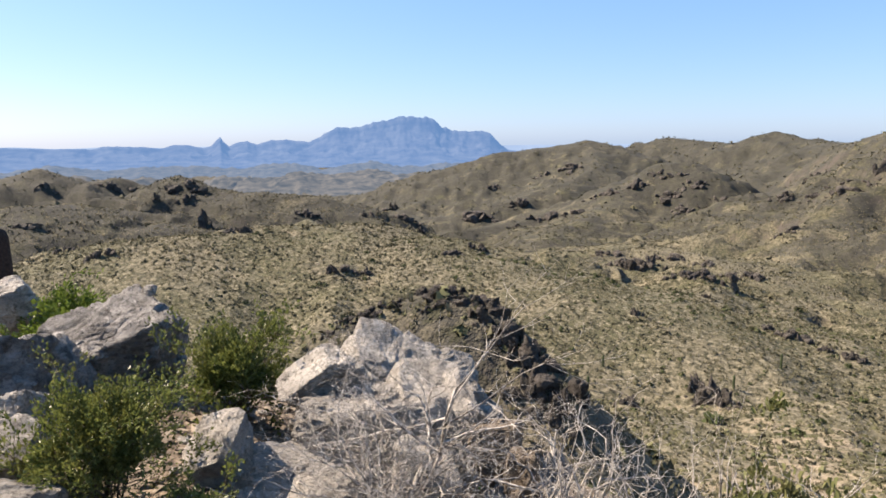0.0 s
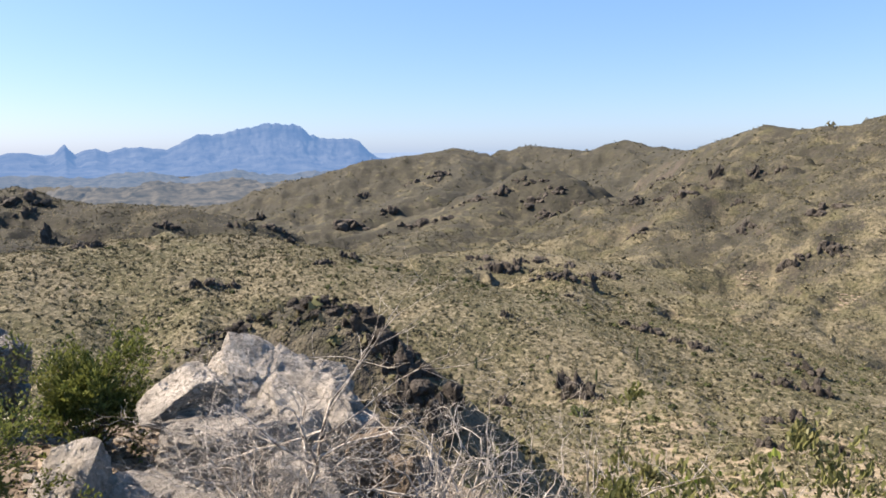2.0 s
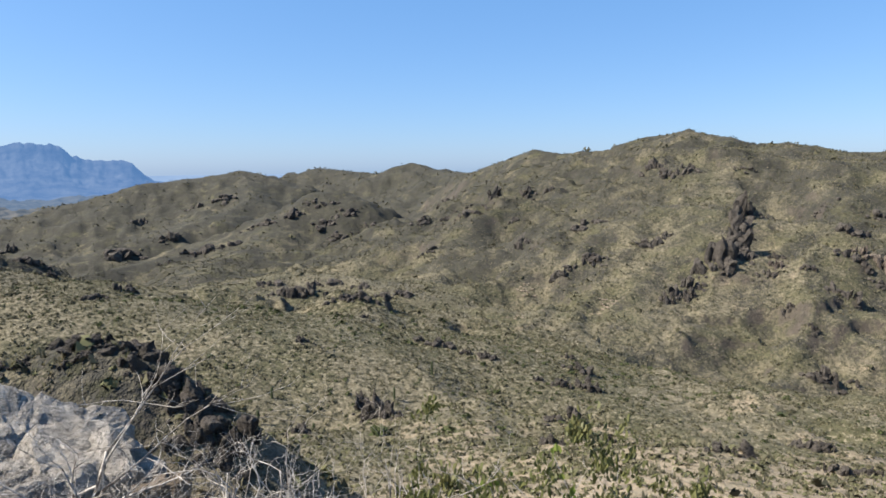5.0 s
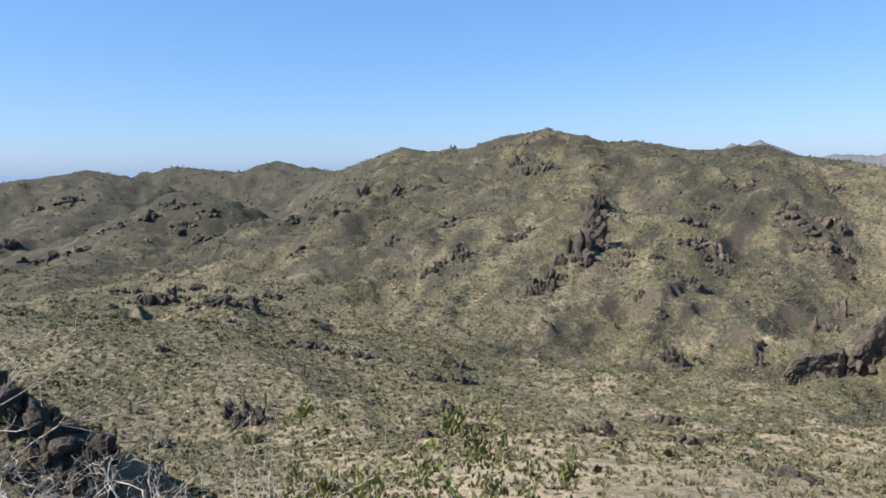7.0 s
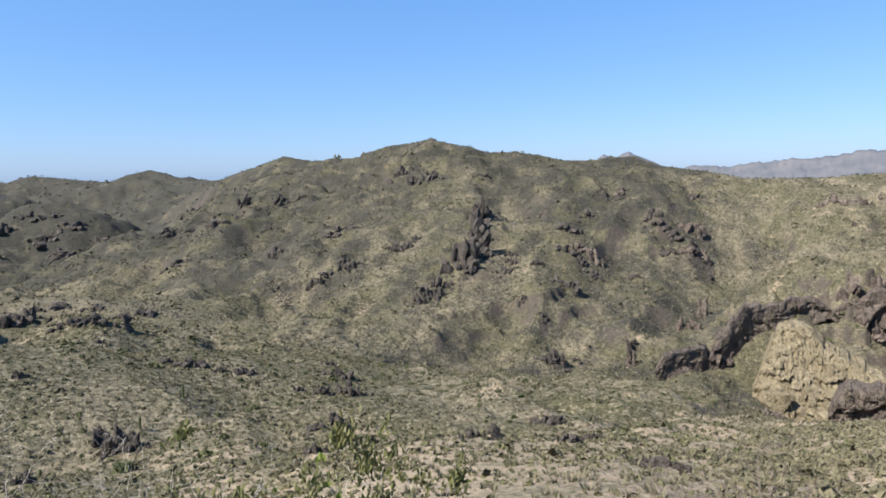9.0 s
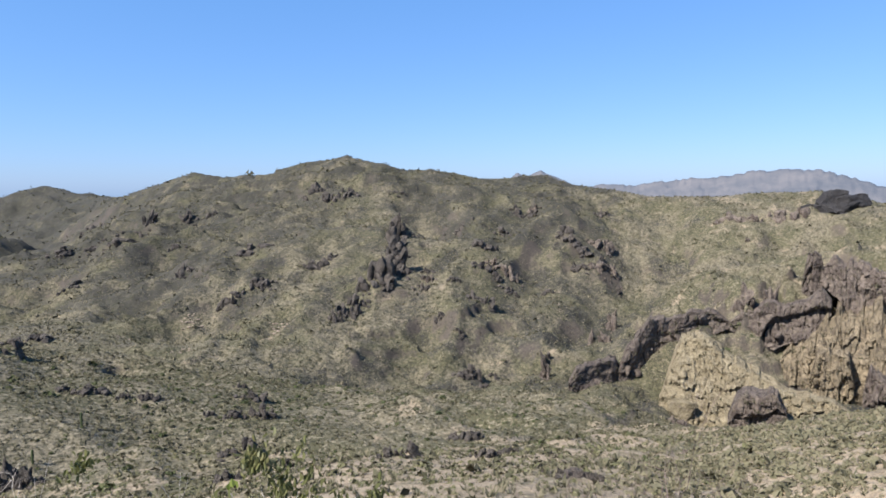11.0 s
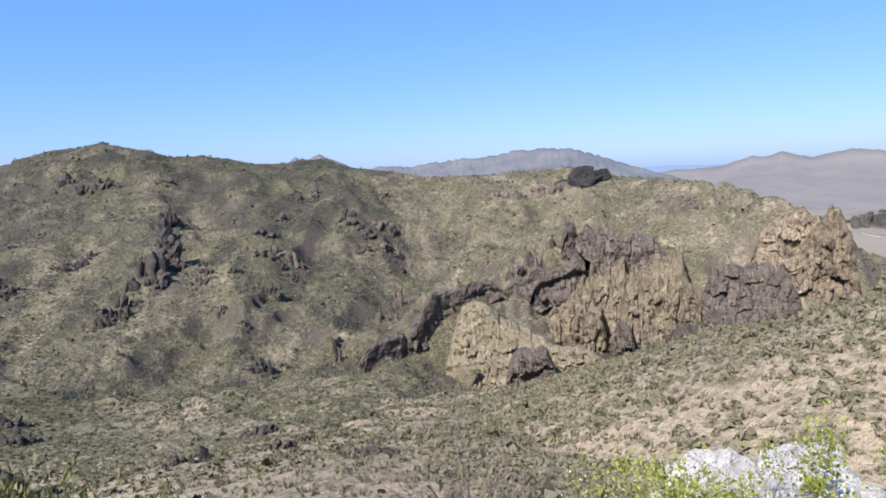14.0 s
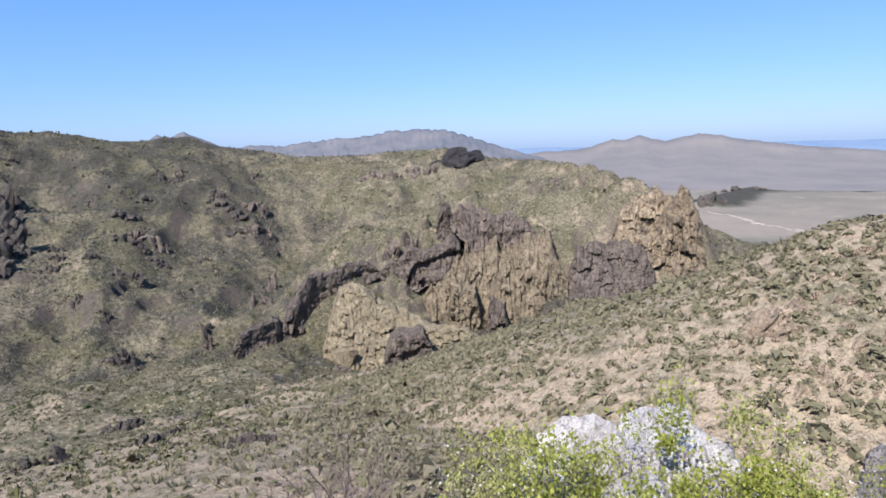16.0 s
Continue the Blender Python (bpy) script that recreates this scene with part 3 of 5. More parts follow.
    for i, (size, amount) in enumerate(((11, 4.0), (4.5, 2.0))):
        px, py = x / size + 0.5 * value_noise(x / size, y / size, 81 + i), y / size + 0.5 * value_noise(x / size + 7, y / size, 83 + i)
        z = z + wild * amount * lattice(np.floor(px).astype(np.int64), np.floor(py).astype(np.int64), 85 + i) * np.clip(value_noise(x / 40, y / 40, 87) + 0.6, 0.1, 1)
    # beds of harder rock break out as ledges
    for i, (bed, size) in enumerate(((9.0, 46), (3.6, 19))):
        tilt = z + 5 * value_noise(x / 85, y / 85, 71 + i) + 1.2 * value_noise(x / 17, y / 17, 73 + i) + 0.06 * x
        q = tilt / bed
        f = q - np.floor(q)
        riser = np.clip((f - 0.38) / 0.24, 0, 1)
        patch = value_noise(x / size, y / size, 75 + i) + 0.6 * value_noise(x / (0.4 * size), y / (0.4 * size), 77 + i)
        amount = np.clip((patch - 0.28 + 0.35 * (dark - 0.5)) * 2.6, 0, 0.85) * np.clip((r - 130) / 130, 0, 1) * np.clip(drop / 12, 0, 1) * (1 - np.clip((r - 1500) / 300, 0, 1))
        z = z + amount * bed * (riser * riser * (3 - 2 * riser) - f) * 0.6
    if cover:
        sand = sum(w * rd[4] for w, rd in zip(weights[1:], RIDGES)) / total
        return z, [dark + 0.5 * weights[0] / total, sand, weights[0] / total * np.clip((r - 600) / 300, 0, 1) * np.clip((bearing - 84) / 12, 0, 1)]
    return z


def ground_z(x, y):
    return float(land(np.array([x]), np.array([y]))[0])


def fast_mesh(name, verts, quads, smooth=True):
    """A mesh from arrays of corners and of faces that all have the same number of corners."""
    me = bpy.data.meshes.new(name)
    n = quads.shape[1]
    me.vertices.add(len(verts))
    me.vertices.foreach_set("co", np.ascontiguousarray(verts, np.float32).ravel())
    me.loops.add(quads.size)
    me.loops.foreach_set("vertex_index", np.ascontiguousarray(quads, np.int32).ravel())
    me.polygons.add(len(quads))
    me.polygons.foreach_set("loop_start", np.arange(0, quads.size, n, dtype=np.int32))
    me.polygons.foreach_set("use_smooth", np.full(len(quads), smooth))
    me.update(calc_edges=True)
    me.validate()
    return me


def grid_faces(rows, cols, wrap=False):
    i = np.arange(rows - 1)[:, None] * cols
    j = np.arange(cols if wrap else cols - 1)[None, :]
    k = (j + 1) % cols
    return np.stack([i + j, i + cols + j, i + cols + k, i + k], -1).reshape(-1, 4)


def build_ground():
    angles = np.radians(np.concatenate([np.arange(-42, 124, 0.19), np.arange(124, 318, 2.0)]))
    rings = np.concatenate([[0.001, 0.15], np.geomspace(0.4, 30, 52, False), np.geomspace(30, 150, 80, False), np.geomspace(150, 720, 265, False),
                            np.geomspace(720, 1750, 80, False), np.geomspace(1750, 4950, 16)])
    a, r = np.meshgrid(angles, rings)
    x, y = r * np.sin(a) + 0.05 * np.exp(-r / 0.3), r * np.cos(a)
    z, cover = land(x.ravel(), y.ravel(), True)
    verts = np.stack([x.ravel(), y.ravel(), z], -1)
    faces = grid_faces(len(rings), len(angles), True)
    me = fast_mesh("ground", verts, faces)
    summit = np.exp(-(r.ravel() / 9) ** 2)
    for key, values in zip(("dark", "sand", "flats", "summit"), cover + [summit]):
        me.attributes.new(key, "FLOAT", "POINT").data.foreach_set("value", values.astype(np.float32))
    me.materials.append(GROUND)
    return tagged(new("ground", me), "rolling desert hills of dry grass, scrub and soil", "ground", kind="structure")


build_ground()


def far_range(name, label, material, slope, base, crest, rough, depth=500, steps=260, seed=0, crag=0.0, jag=0.0):
    """A distant range as a relief: a crest line whose near side falls to the plain."""
    b = np.array([c[0] for c in crest], float)
    rr = np.array([c[1] for c in crest], float)
    zz = np.array([c[2] for c in crest], float)
    bb = np.linspace(b[0], b[-1], steps)
    r0, top = np.interp(bb, b, rr), np.interp(bb, b, zz)
    rows = 40
    v = np.linspace(0, 1, rows)[:, None]
    along = np.radians(bb)[None, :]
    arc = bb * 4600 * math.pi / 180
    n1 = value_noise(np.tile(arc / 160, (rows, 1)), v * 3 + seed, seed + 1)
    n2 = value_noise(np.tile(arc / 55, (rows, 1)), v * 9 + seed, seed + 2)
    n3 = value_noise(np.tile(arc / 22, (rows, 1)), v * 14 + seed, seed + 3)
    fall = v ** slope
    fade = np.minimum(1, v * 6)
    z = top * (1 - fall) + base * fall + rough * fade * (1 - v) * (n1 + 0.5 * n2) + rough * 0.22 * (1 - v) * n3
    z += jag * (np.floor(1.6 * n2 + 1.1 * n3) + 0.6 * n3) * (1 - v) * np.clip((top + 20) / 130, 0.1, 1)
    z -= crag * np.clip(n2, 0, 1) * fade * (1 - v)
    r = r0 - depth * v + rough * 2.5 * fade * (1 - v) * (n1 + 0.6 * n2)
    verts = np.stack([r * np.sin(along), r * np.cos(along), z], -1).reshape(-1, 3)
    back_row = np.stack([(r0 + 60) * np.sin(along[0]), (r0 + 60) * np.cos(along[0]), np.full(steps, float(base))], -1)
    verts = np.concatenate([back_row, verts])
    me = fast_mesh(name, verts, grid_faces(rows + 1, steps))
    me.materials.append(material)
    return tagged(new(name, me), label, "mountains", kind="structure")


# the haze on these ranges is painted into their material's emission
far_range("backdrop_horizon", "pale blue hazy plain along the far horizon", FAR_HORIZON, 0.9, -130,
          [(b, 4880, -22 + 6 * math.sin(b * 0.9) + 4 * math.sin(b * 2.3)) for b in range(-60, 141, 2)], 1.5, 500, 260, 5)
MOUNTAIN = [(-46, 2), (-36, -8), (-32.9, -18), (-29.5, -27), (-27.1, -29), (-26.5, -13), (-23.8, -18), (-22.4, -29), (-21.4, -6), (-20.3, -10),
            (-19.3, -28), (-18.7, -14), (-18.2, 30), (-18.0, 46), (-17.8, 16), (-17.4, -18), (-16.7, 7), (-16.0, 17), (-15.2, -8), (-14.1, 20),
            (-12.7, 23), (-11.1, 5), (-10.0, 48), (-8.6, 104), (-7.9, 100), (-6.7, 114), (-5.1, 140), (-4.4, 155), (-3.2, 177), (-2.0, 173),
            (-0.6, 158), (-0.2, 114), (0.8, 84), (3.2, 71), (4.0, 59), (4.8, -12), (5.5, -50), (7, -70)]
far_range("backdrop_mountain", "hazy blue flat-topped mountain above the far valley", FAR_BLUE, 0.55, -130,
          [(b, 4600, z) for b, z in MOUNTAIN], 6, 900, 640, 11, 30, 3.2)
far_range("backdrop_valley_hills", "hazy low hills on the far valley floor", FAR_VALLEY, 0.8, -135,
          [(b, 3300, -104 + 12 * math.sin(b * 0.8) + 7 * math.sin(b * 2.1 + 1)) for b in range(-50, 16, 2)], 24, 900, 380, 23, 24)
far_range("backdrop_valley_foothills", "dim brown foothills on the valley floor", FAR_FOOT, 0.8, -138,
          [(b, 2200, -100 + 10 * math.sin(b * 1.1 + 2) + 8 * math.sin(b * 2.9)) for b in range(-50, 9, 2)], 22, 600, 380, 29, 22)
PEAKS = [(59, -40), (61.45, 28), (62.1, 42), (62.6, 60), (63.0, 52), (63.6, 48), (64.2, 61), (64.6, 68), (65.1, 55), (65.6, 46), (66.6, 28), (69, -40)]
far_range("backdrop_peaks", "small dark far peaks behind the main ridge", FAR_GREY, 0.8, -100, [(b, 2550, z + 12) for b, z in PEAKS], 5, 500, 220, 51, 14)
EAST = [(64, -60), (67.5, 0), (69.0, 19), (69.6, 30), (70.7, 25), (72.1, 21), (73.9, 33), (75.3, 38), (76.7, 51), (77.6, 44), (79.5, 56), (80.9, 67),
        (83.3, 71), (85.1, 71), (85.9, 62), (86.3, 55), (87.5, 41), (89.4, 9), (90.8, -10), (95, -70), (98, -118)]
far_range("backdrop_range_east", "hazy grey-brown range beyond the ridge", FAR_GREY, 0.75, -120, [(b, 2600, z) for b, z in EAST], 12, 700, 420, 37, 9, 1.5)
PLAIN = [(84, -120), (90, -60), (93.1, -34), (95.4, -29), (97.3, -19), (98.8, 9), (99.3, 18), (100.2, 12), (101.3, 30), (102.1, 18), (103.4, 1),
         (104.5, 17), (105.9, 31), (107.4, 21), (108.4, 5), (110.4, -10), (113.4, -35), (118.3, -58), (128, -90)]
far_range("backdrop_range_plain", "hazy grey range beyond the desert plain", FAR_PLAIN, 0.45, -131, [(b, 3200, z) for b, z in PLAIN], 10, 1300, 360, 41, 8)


# ---- rocks ----
def part(name, data, parent, label="", m=None):
    """Links a mesh as one part under a thing."""
    ob = new(name, data)
    ob.parent = parent
    if m is not None:
        ob.matrix_local = m
    if label:
        tagged(ob, label)
    return ob


def empty(name, at):
    ob = new(name)
    ob.empty_display_size = 0.2
    ob.location = at
    return ob


BALLS = {}


def ball(level):
    if level not in BALLS:
        bm = bmesh.new()
        bmesh.ops.create_icosphere(bm, subdivisions=level, radius=1)
        BALLS[level] = (np.array([v.co[:] for v in bm.verts]), np.array([[v.index for v in f.verts] for f in bm.faces]))
        bm.free()
    return BALLS[level]


def noise3(p, size, seed):
    """Cheap bumpy field on points in space."""
    q = p / size
    return (value_noise(q[:, 0] + 0.7 * q[:, 2], q[:, 1] - 0.6 * q[:, 2], seed)
            + value_noise(q[:, 1] + 0.8 * q[:, 0] + 11, q[:, 2] * 1.1 - 5, seed + 1)) * 0.5


def rock_mesh(seed, level, material, cuts=7, rough=0.07, flat=False, cracks=0.05, planes=(), blocks=0):
    """A unit boulder: a block split along joints, its edges worn and its faces cracked."""
    rng = np.random.default_rng(seed)
    base, faces = ball(level)
    box = np.concatenate([np.eye(3), -np.eye(3)]) + rng.normal(0, 0.24, (6, 3))
    n = np.concatenate([box, rng.normal(size=(cuts, 3))])
    n /= np.linalg.norm(n, axis=1)[:, None]
    d = np.concatenate([rng.uniform(0.55, 0.8, 6), rng.uniform(0.62, 0.95, cuts)])
    if planes:
        n, d = np.array([q[:3] for q in planes], float), np.array([q[3] for q in planes])
        n /= np.linalg.norm(n, axis=1)[:, None]
    reach = np.clip(base @ n.T, 1e-3, None)
    # worn edges: a soft minimum over the cutting planes
    far = (((reach / d) ** 22).sum(axis=1)) ** (-1 / 22)
    p = base * np.minimum(1.15, far)[:, None]
    joints = noise3(p + 3, 0.62, seed + 21)
    split = np.exp(-(joints / 0.045) ** 2) + 0.6 * np.exp(-(noise3(p - 2, 0.33, seed + 23) / 0.05) ** 2)
    steps = np.floor(noise3(p, 0.8, seed + 31) * 5) / 5
    wear = 1.1 * noise3(p, 0.5, seed + 5) + 0.7 * noise3(p, 0.2, seed + 7) + 0.45 * noise3(p, 0.085, seed + 9) + 0.25 * noise3(p, 0.04, seed + 11)
    if blocks:
        rough, cracks = rough * 0.6, cracks * 0.5
    p = p * (1 + rough * (wear + 0.9 * steps) - cracks * split)[:, None]
    for amount, lean, count in ((1.0, 0.17, blocks), (0.4, 0.24, blocks * 6)) if blocks else ():
        # flat joint faces, each a little off its neighbours, with open cracks between them
        way = p / np.linalg.norm(p, axis=1)[:, None]
        size = np.linalg.norm(p, axis=1)
        pick = rng.integers(0, len(p), count)
        c = p[pick]
        wall = n[np.argmax(way[pick] @ n.T / d, axis=1)] + rng.normal(0, lean, (count, 3))
        wall /= np.linalg.norm(wall, axis=1)[:, None]
        q = p + 0.05 * np.stack([noise3(p + o, 0.22, seed + 40 + o) for o in range(3)], -1)
        gap = ((q[:, None] - c[None]) ** 2 @ np.array([1.0, 1.0, 1.9])) ** 0.5
        cell = gap.argmin(1)
        two = np.partition(gap, 1, axis=1)[:, :2]
        reach = np.sum(wall * c, axis=1)[cell] / np.clip(np.sum(wall[cell] * way, axis=1), 0.15, None)
        lower = np.clip(reach, size * (1 - 0.07 * amount), size * (1 + 0.05 * amount))
        crack = np.exp(-((two[:, 1] - two[:, 0]) / (0.03 * amount)) ** 2)
        p = way * (lower - 0.028 * amount * crack)[:, None]
    if blocks:
        beds = p[:, 2] * 4.2 + 0.9 * p[:, 0] + 0.8 * noise3(p, 0.5, seed + 65) + 0.35 * noise3(p, 0.16, seed + 66)
        beds = np.abs(beds - np.floor(beds) - 0.5)
        p = p * (1 + 0.018 * noise3(p, 0.09, seed + 61) + 0.016 * noise3(p, 0.035, seed + 63) - 0.035 * np.exp(-(beds / 0.05) ** 2) * (noise3(p, 0.3, seed + 67) > -0.1))[:, None]
        flat = True
    me = fast_mesh("rock", p, faces, not flat)
    me.materials.append(material)
    return me


ROCKS = {}


def some_rock(material, i, level=3):
    key = (material.name, i % 9, level)
    if key not in ROCKS:
        ROCKS[key] = rock_mesh(100 + 7 * (i % 9) + level, level, material, 5, 0.12, True)
    return ROCKS[key]


CHUNKS = {}


def chunk(material, i, level):
    """An angular block of bedrock, split along its joints, with sharp arrises and a ragged crown."""
    key = (material.name, i, level)
    if key not in CHUNKS:
        rng = np.random.default_rng(900 + 13 * i)
        base, faces = ball(level)
        n = np.concatenate([np.eye(3), -np.eye(3)]) + rng.normal(0, 0.3, (6, 3))
        n = np.concatenate([n, rng.normal(size=(4, 3)) + np.array([0, 0, 0.5])])
        n /= np.linalg.norm(n, axis=1)[:, None]
        d = np.concatenate([rng.uniform(0.4, 0.8, 6), rng.uniform(0.45, 0.8, 4)])
        far = (np.clip(base @ n.T, 1e-3, None) / d).max(axis=1)
        p = base * np.minimum(1.25, 1 / far)[:, None]
        cells = rng.normal(size=(16, 3))
        cells *= 0.65 / np.linalg.norm(cells, axis=1)[:, None]
        nearest = ((p[:, None] - cells[None]) ** 2).sum(-1).argmin(1)
        step = rng.uniform(-0.2, 0.14, 16)[nearest]
        p = p * (1 + step + 0.04 * noise3(p, 0.3, 7 * i + 1) + 0.05 * noise3(p, 0.13, 7 * i + 2))[:, None]
        me = fast_mesh("block", p, faces, False)
        me.materials.append(material)
        CHUNKS[key] = me
    return CHUNKS[key]


def outcrop(bearing, dist, width, height, material, label, group, seed, share=0.55, tip=0.0):
    """Bedrock that stands out of the hillside: leaning, jointed blocks sunk in the ground, with fallen rocks below."""
    rng = np.random.default_rng(seed)
    c = spot(bearing, dist)
    across, away = spot(bearing + 90, 1), spot(bearing, 1)
    depth = max(width * 0.45, height * 0.6)
    root = empty("rock_outcrop", (c.x, c.y, ground_z(c.x, c.y)))
    level = 3 if dist < 60 else 2
    count = int(np.clip(5 + 4 * width / max(height, 0.1), 7, 18))
    peak, lean = rng.uniform(-0.25, 0.3), rng.normal(0.12, 0.12)
    u = np.sort(rng.uniform(-0.5, 0.5, count))
    v = rng.uniform(-0.4, 0.3, count) * (1.1 - np.abs(u)) + tip * u
    tall = np.clip(1.0 - np.abs(u - peak) * 1.3 + rng.normal(0, 0.22, count), 0.14, 1.2) * height * share
    xs = c.x + u * width * across.x + v * depth * away.x
    ys = c.y + u * width * across.y + v * depth * away.y
    zs = land(xs, ys)
    for i in range(count):
        h = tall[i]
        w = np.clip(max(width * rng.uniform(0.10, 0.26), 0.45 * h), 0.1, min(0.5 * width, 1.7 * h))
        m = (Matrix.Translation(Vector((xs[i], ys[i], zs[i] + 0.12 * h)) - root.location)
             @ Euler((rng.normal(0, 0.2), rng.normal(0, 0.2) - lean, rng.uniform(0, 6.28))).to_matrix().to_4x4()
             @ Matrix.Diagonal((w * 0.85, w * rng.uniform(0.5, 0.9), h * 1.05, 1)))
        part("block", chunk(material, int(rng.integers(0, 14)), level), root, m=m)
    count = int(rng.integers(2, 5))
    u, v = rng.uniform(-0.7, 0.7, count) * width, rng.uniform(-0.9, -0.3, count) * depth
    xs, ys = c.x + u * across.x + v * away.x, c.y + u * across.y + v * away.y
    zs = land(xs, ys)
    for i in range(count):
        h = height * rng.uniform(0.06, 0.16)
        w = h * rng.uniform(0.9, 1.8)
        m = (Matrix.Translation(Vector((xs[i], ys[i], zs[i] + 0.1 * h)) - root.location)
             @ Euler((rng.normal(0, 0.3), rng.normal(0, 0.3), rng.uniform(0, 6.28))).to_matrix().to_4x4() @ Matrix.Diagonal((w, w * rng.uniform(0.6, 1.0), h, 1)))
        part("rock", chunk(material, int(rng.integers(0, 14)), 2), root, m=m)
    return tagged(root, label, "rock", group)


DARK_LABEL = "jagged dark volcanic outcrop on a scrubby slope"
OUTCROPS = (
    (SPUR_ROCKS, DARK_ROCK, DARK_LABEL, "outcrops of the pillar spur"),
    (CREST_ROCKS, DARK_ROCK, "low dark rock ledge below the ridge crest", "ledges of the main ridge"),
    (LEDGE_ROCKS, DARK_ROCK, "dark blocky rock ledge on a low hill", "ledge on the low hill"),
    (GULLY_ROCKS, DARK_ROCK, "small dark rocks along a grassy gully", "rocks of the gully"),
    (NEAR_ROCKS, DARK_ROCK, "dark weathered rocks on the grassy near slope", "rocks of the near slope"),
    (WEST_ROCKS, DARK_ROCK, "dark rock patch on a far brown hill", "rocks of the far hills"),
    (CONE_ROCKS, DARK_ROCK, "dark rock band on a steep brown cone hill", "rocks of the cone hill"),
    (CANYON_ROCKS, CLIFF_ROCK, "purple-brown outcrop above the canyon", "outcrops over the canyon"),
    (PLAIN_ROCKS, DARK_ROCK, "dark low cliff on the far desert plain", "cliffs of the plain"),
)
for k, (rows, material, label, group) in enumerate(OUTCROPS):
    for i, (b, d, w, h) in enumerate(rows):
        outcrop(b, d, w, h, material, label, group, 1000 * k + i, 0.8 if material is CLIFF_ROCK else 0.58)


# the tower of the spur and the rocks below it
def rock_tower():
    """A crooked tower of stacked blocks on the slope."""
    c = spot(52.3, 412)
    root = empty("rock_tower", (c.x, c.y, ground_z(c.x, c.y)))
    turn = Matrix.Rotation(-radians(52.3), 4, "Z")
    rng = np.random.default_rng(31)
    for i in range(30):
        z = rng.uniform(-6, 20)
        half = np.interp(z, [-6, 4, 12, 20], [8.5, 6.5, 5.0, 2.2])
        u = rng.uniform(-half, half) - np.interp(z, [-6, 0, 20], [4, 0, 0])
        w, h = rng.uniform(3.0, 6.0), rng.uniform(4.5, 9.0)
        m = (turn @ Matrix.Translation((u, 0.45 * z + rng.uniform(-2, 1), z)) @ Euler((rng.normal(0, 0.15), rng.normal(0.1, 0.15), rng.uniform(0, 6.28))).to_matrix().to_4x4()
             @ Matrix.Diagonal((w * 0.75, w * 0.65, h * 0.75, 1)))
        part("block", chunk(DARK_ROCK, i % 14, 2), root, m=m)
    return tagged(root, "dark crooked rock tower on the ridge's spur", "rock", "outcrops of the pillar spur")


rock_tower()
for i, (b, d, w, h) in enumerate(((51.9, 404, 14, 13), (50.9, 396, 15, 15), (50.0, 388, 13, 9), (51.4, 392, 10, 14), (49.2, 378, 12, 8), (48.5, 368, 10, 6),
                                  (52.4, 446, 11, 15), (52.6, 474, 9, 17), (52.1, 462, 8, 9), (47.9, 369, 9, 7), (47.1, 360, 8, 5))):
    outcrop(b, d, w, h, DARK_ROCK, DARK_LABEL, "outcrops of the pillar spur", 9300 + i, 0.9)


def rock_knob():
    """A dark dome of rock on the skyline with a step beside it."""
    c = spot(86.6, 572)
    root = empty("rock_dome", (c.x, c.y, ground_z(c.x, c.y)))
    turn = Matrix.Rotation(-radians(86.6), 4, "Z")
    for i, (u, z, w, h) in enumerate(((-4, 6, 12, 10), (7, 3.0, 15, 8), (-16, 1, 10, 4), (-3, 0, 20, 6))):
        m = turn @ Matrix.Translation((u, 0, z)) @ Euler((0, 0.06 * i, 0.9 * i)).to_matrix().to_4x4() @ Matrix.Diagonal((w, w * 0.9, h * 1.25, 1))
        part("rock", rock_mesh(640 + i, 4, BASALT, 5, 0.13, blocks=14), root, m=m)
    return tagged(root, "dark rounded rock knob on the skyline", "rock")


rock_knob()


def slabs(bearing, dist, width, height, seed):
    """Tilted layers of sandstone whose edges stand out of the sandy soil."""
    rng = np.random.default_rng(seed)
    c = spot(bearing, dist)
    root = empty("layered_outcrop", (c.x, c.y, ground_z(c.x, c.y)))
    across, away = spot(bearing + 90, 1), spot(bearing, 1)
    turn = Matrix.Rotation(-radians(bearing), 4, "Z")
    count = int(np.clip(width / max(height, 0.3) * 2.2, 4, 8))
    for i in range(count):
        u, v = ((i + 0.5) / count - 0.5) * width, rng.normal(0, 0.18) * width
        p = Vector((u * across.x + v * away.x, u * across.y + v * away.y, 0))
        p.z = ground_z(c.x + p.x, c.y + p.y) - root.location.z - height * 0.06
        m = (Matrix.Translation(p) @ turn @ Euler((rng.normal(0, 0.12) + 0.25, -0.72 + rng.normal(0, 0.1), rng.normal(0, 0.25))).to_matrix().to_4x4()
             @ Matrix.Diagonal((height * rng.uniform(0.35, 0.7), height * rng.uniform(0.35, 0.8), height * rng.uniform(0.10, 0.18), 1)))
        part("slab", some_rock(TAN_ROCK, int(rng.integers(0, 9)), 4), root, m=m)
    return tagged(root, "tilted tan rock layers on the sandy spur", "rock", "rocks of the sandy spur")


for i, (b, d, w, h) in enumerate(SLOPE_ROCKS):
    slabs(b, d, w, h, 7100 + i)


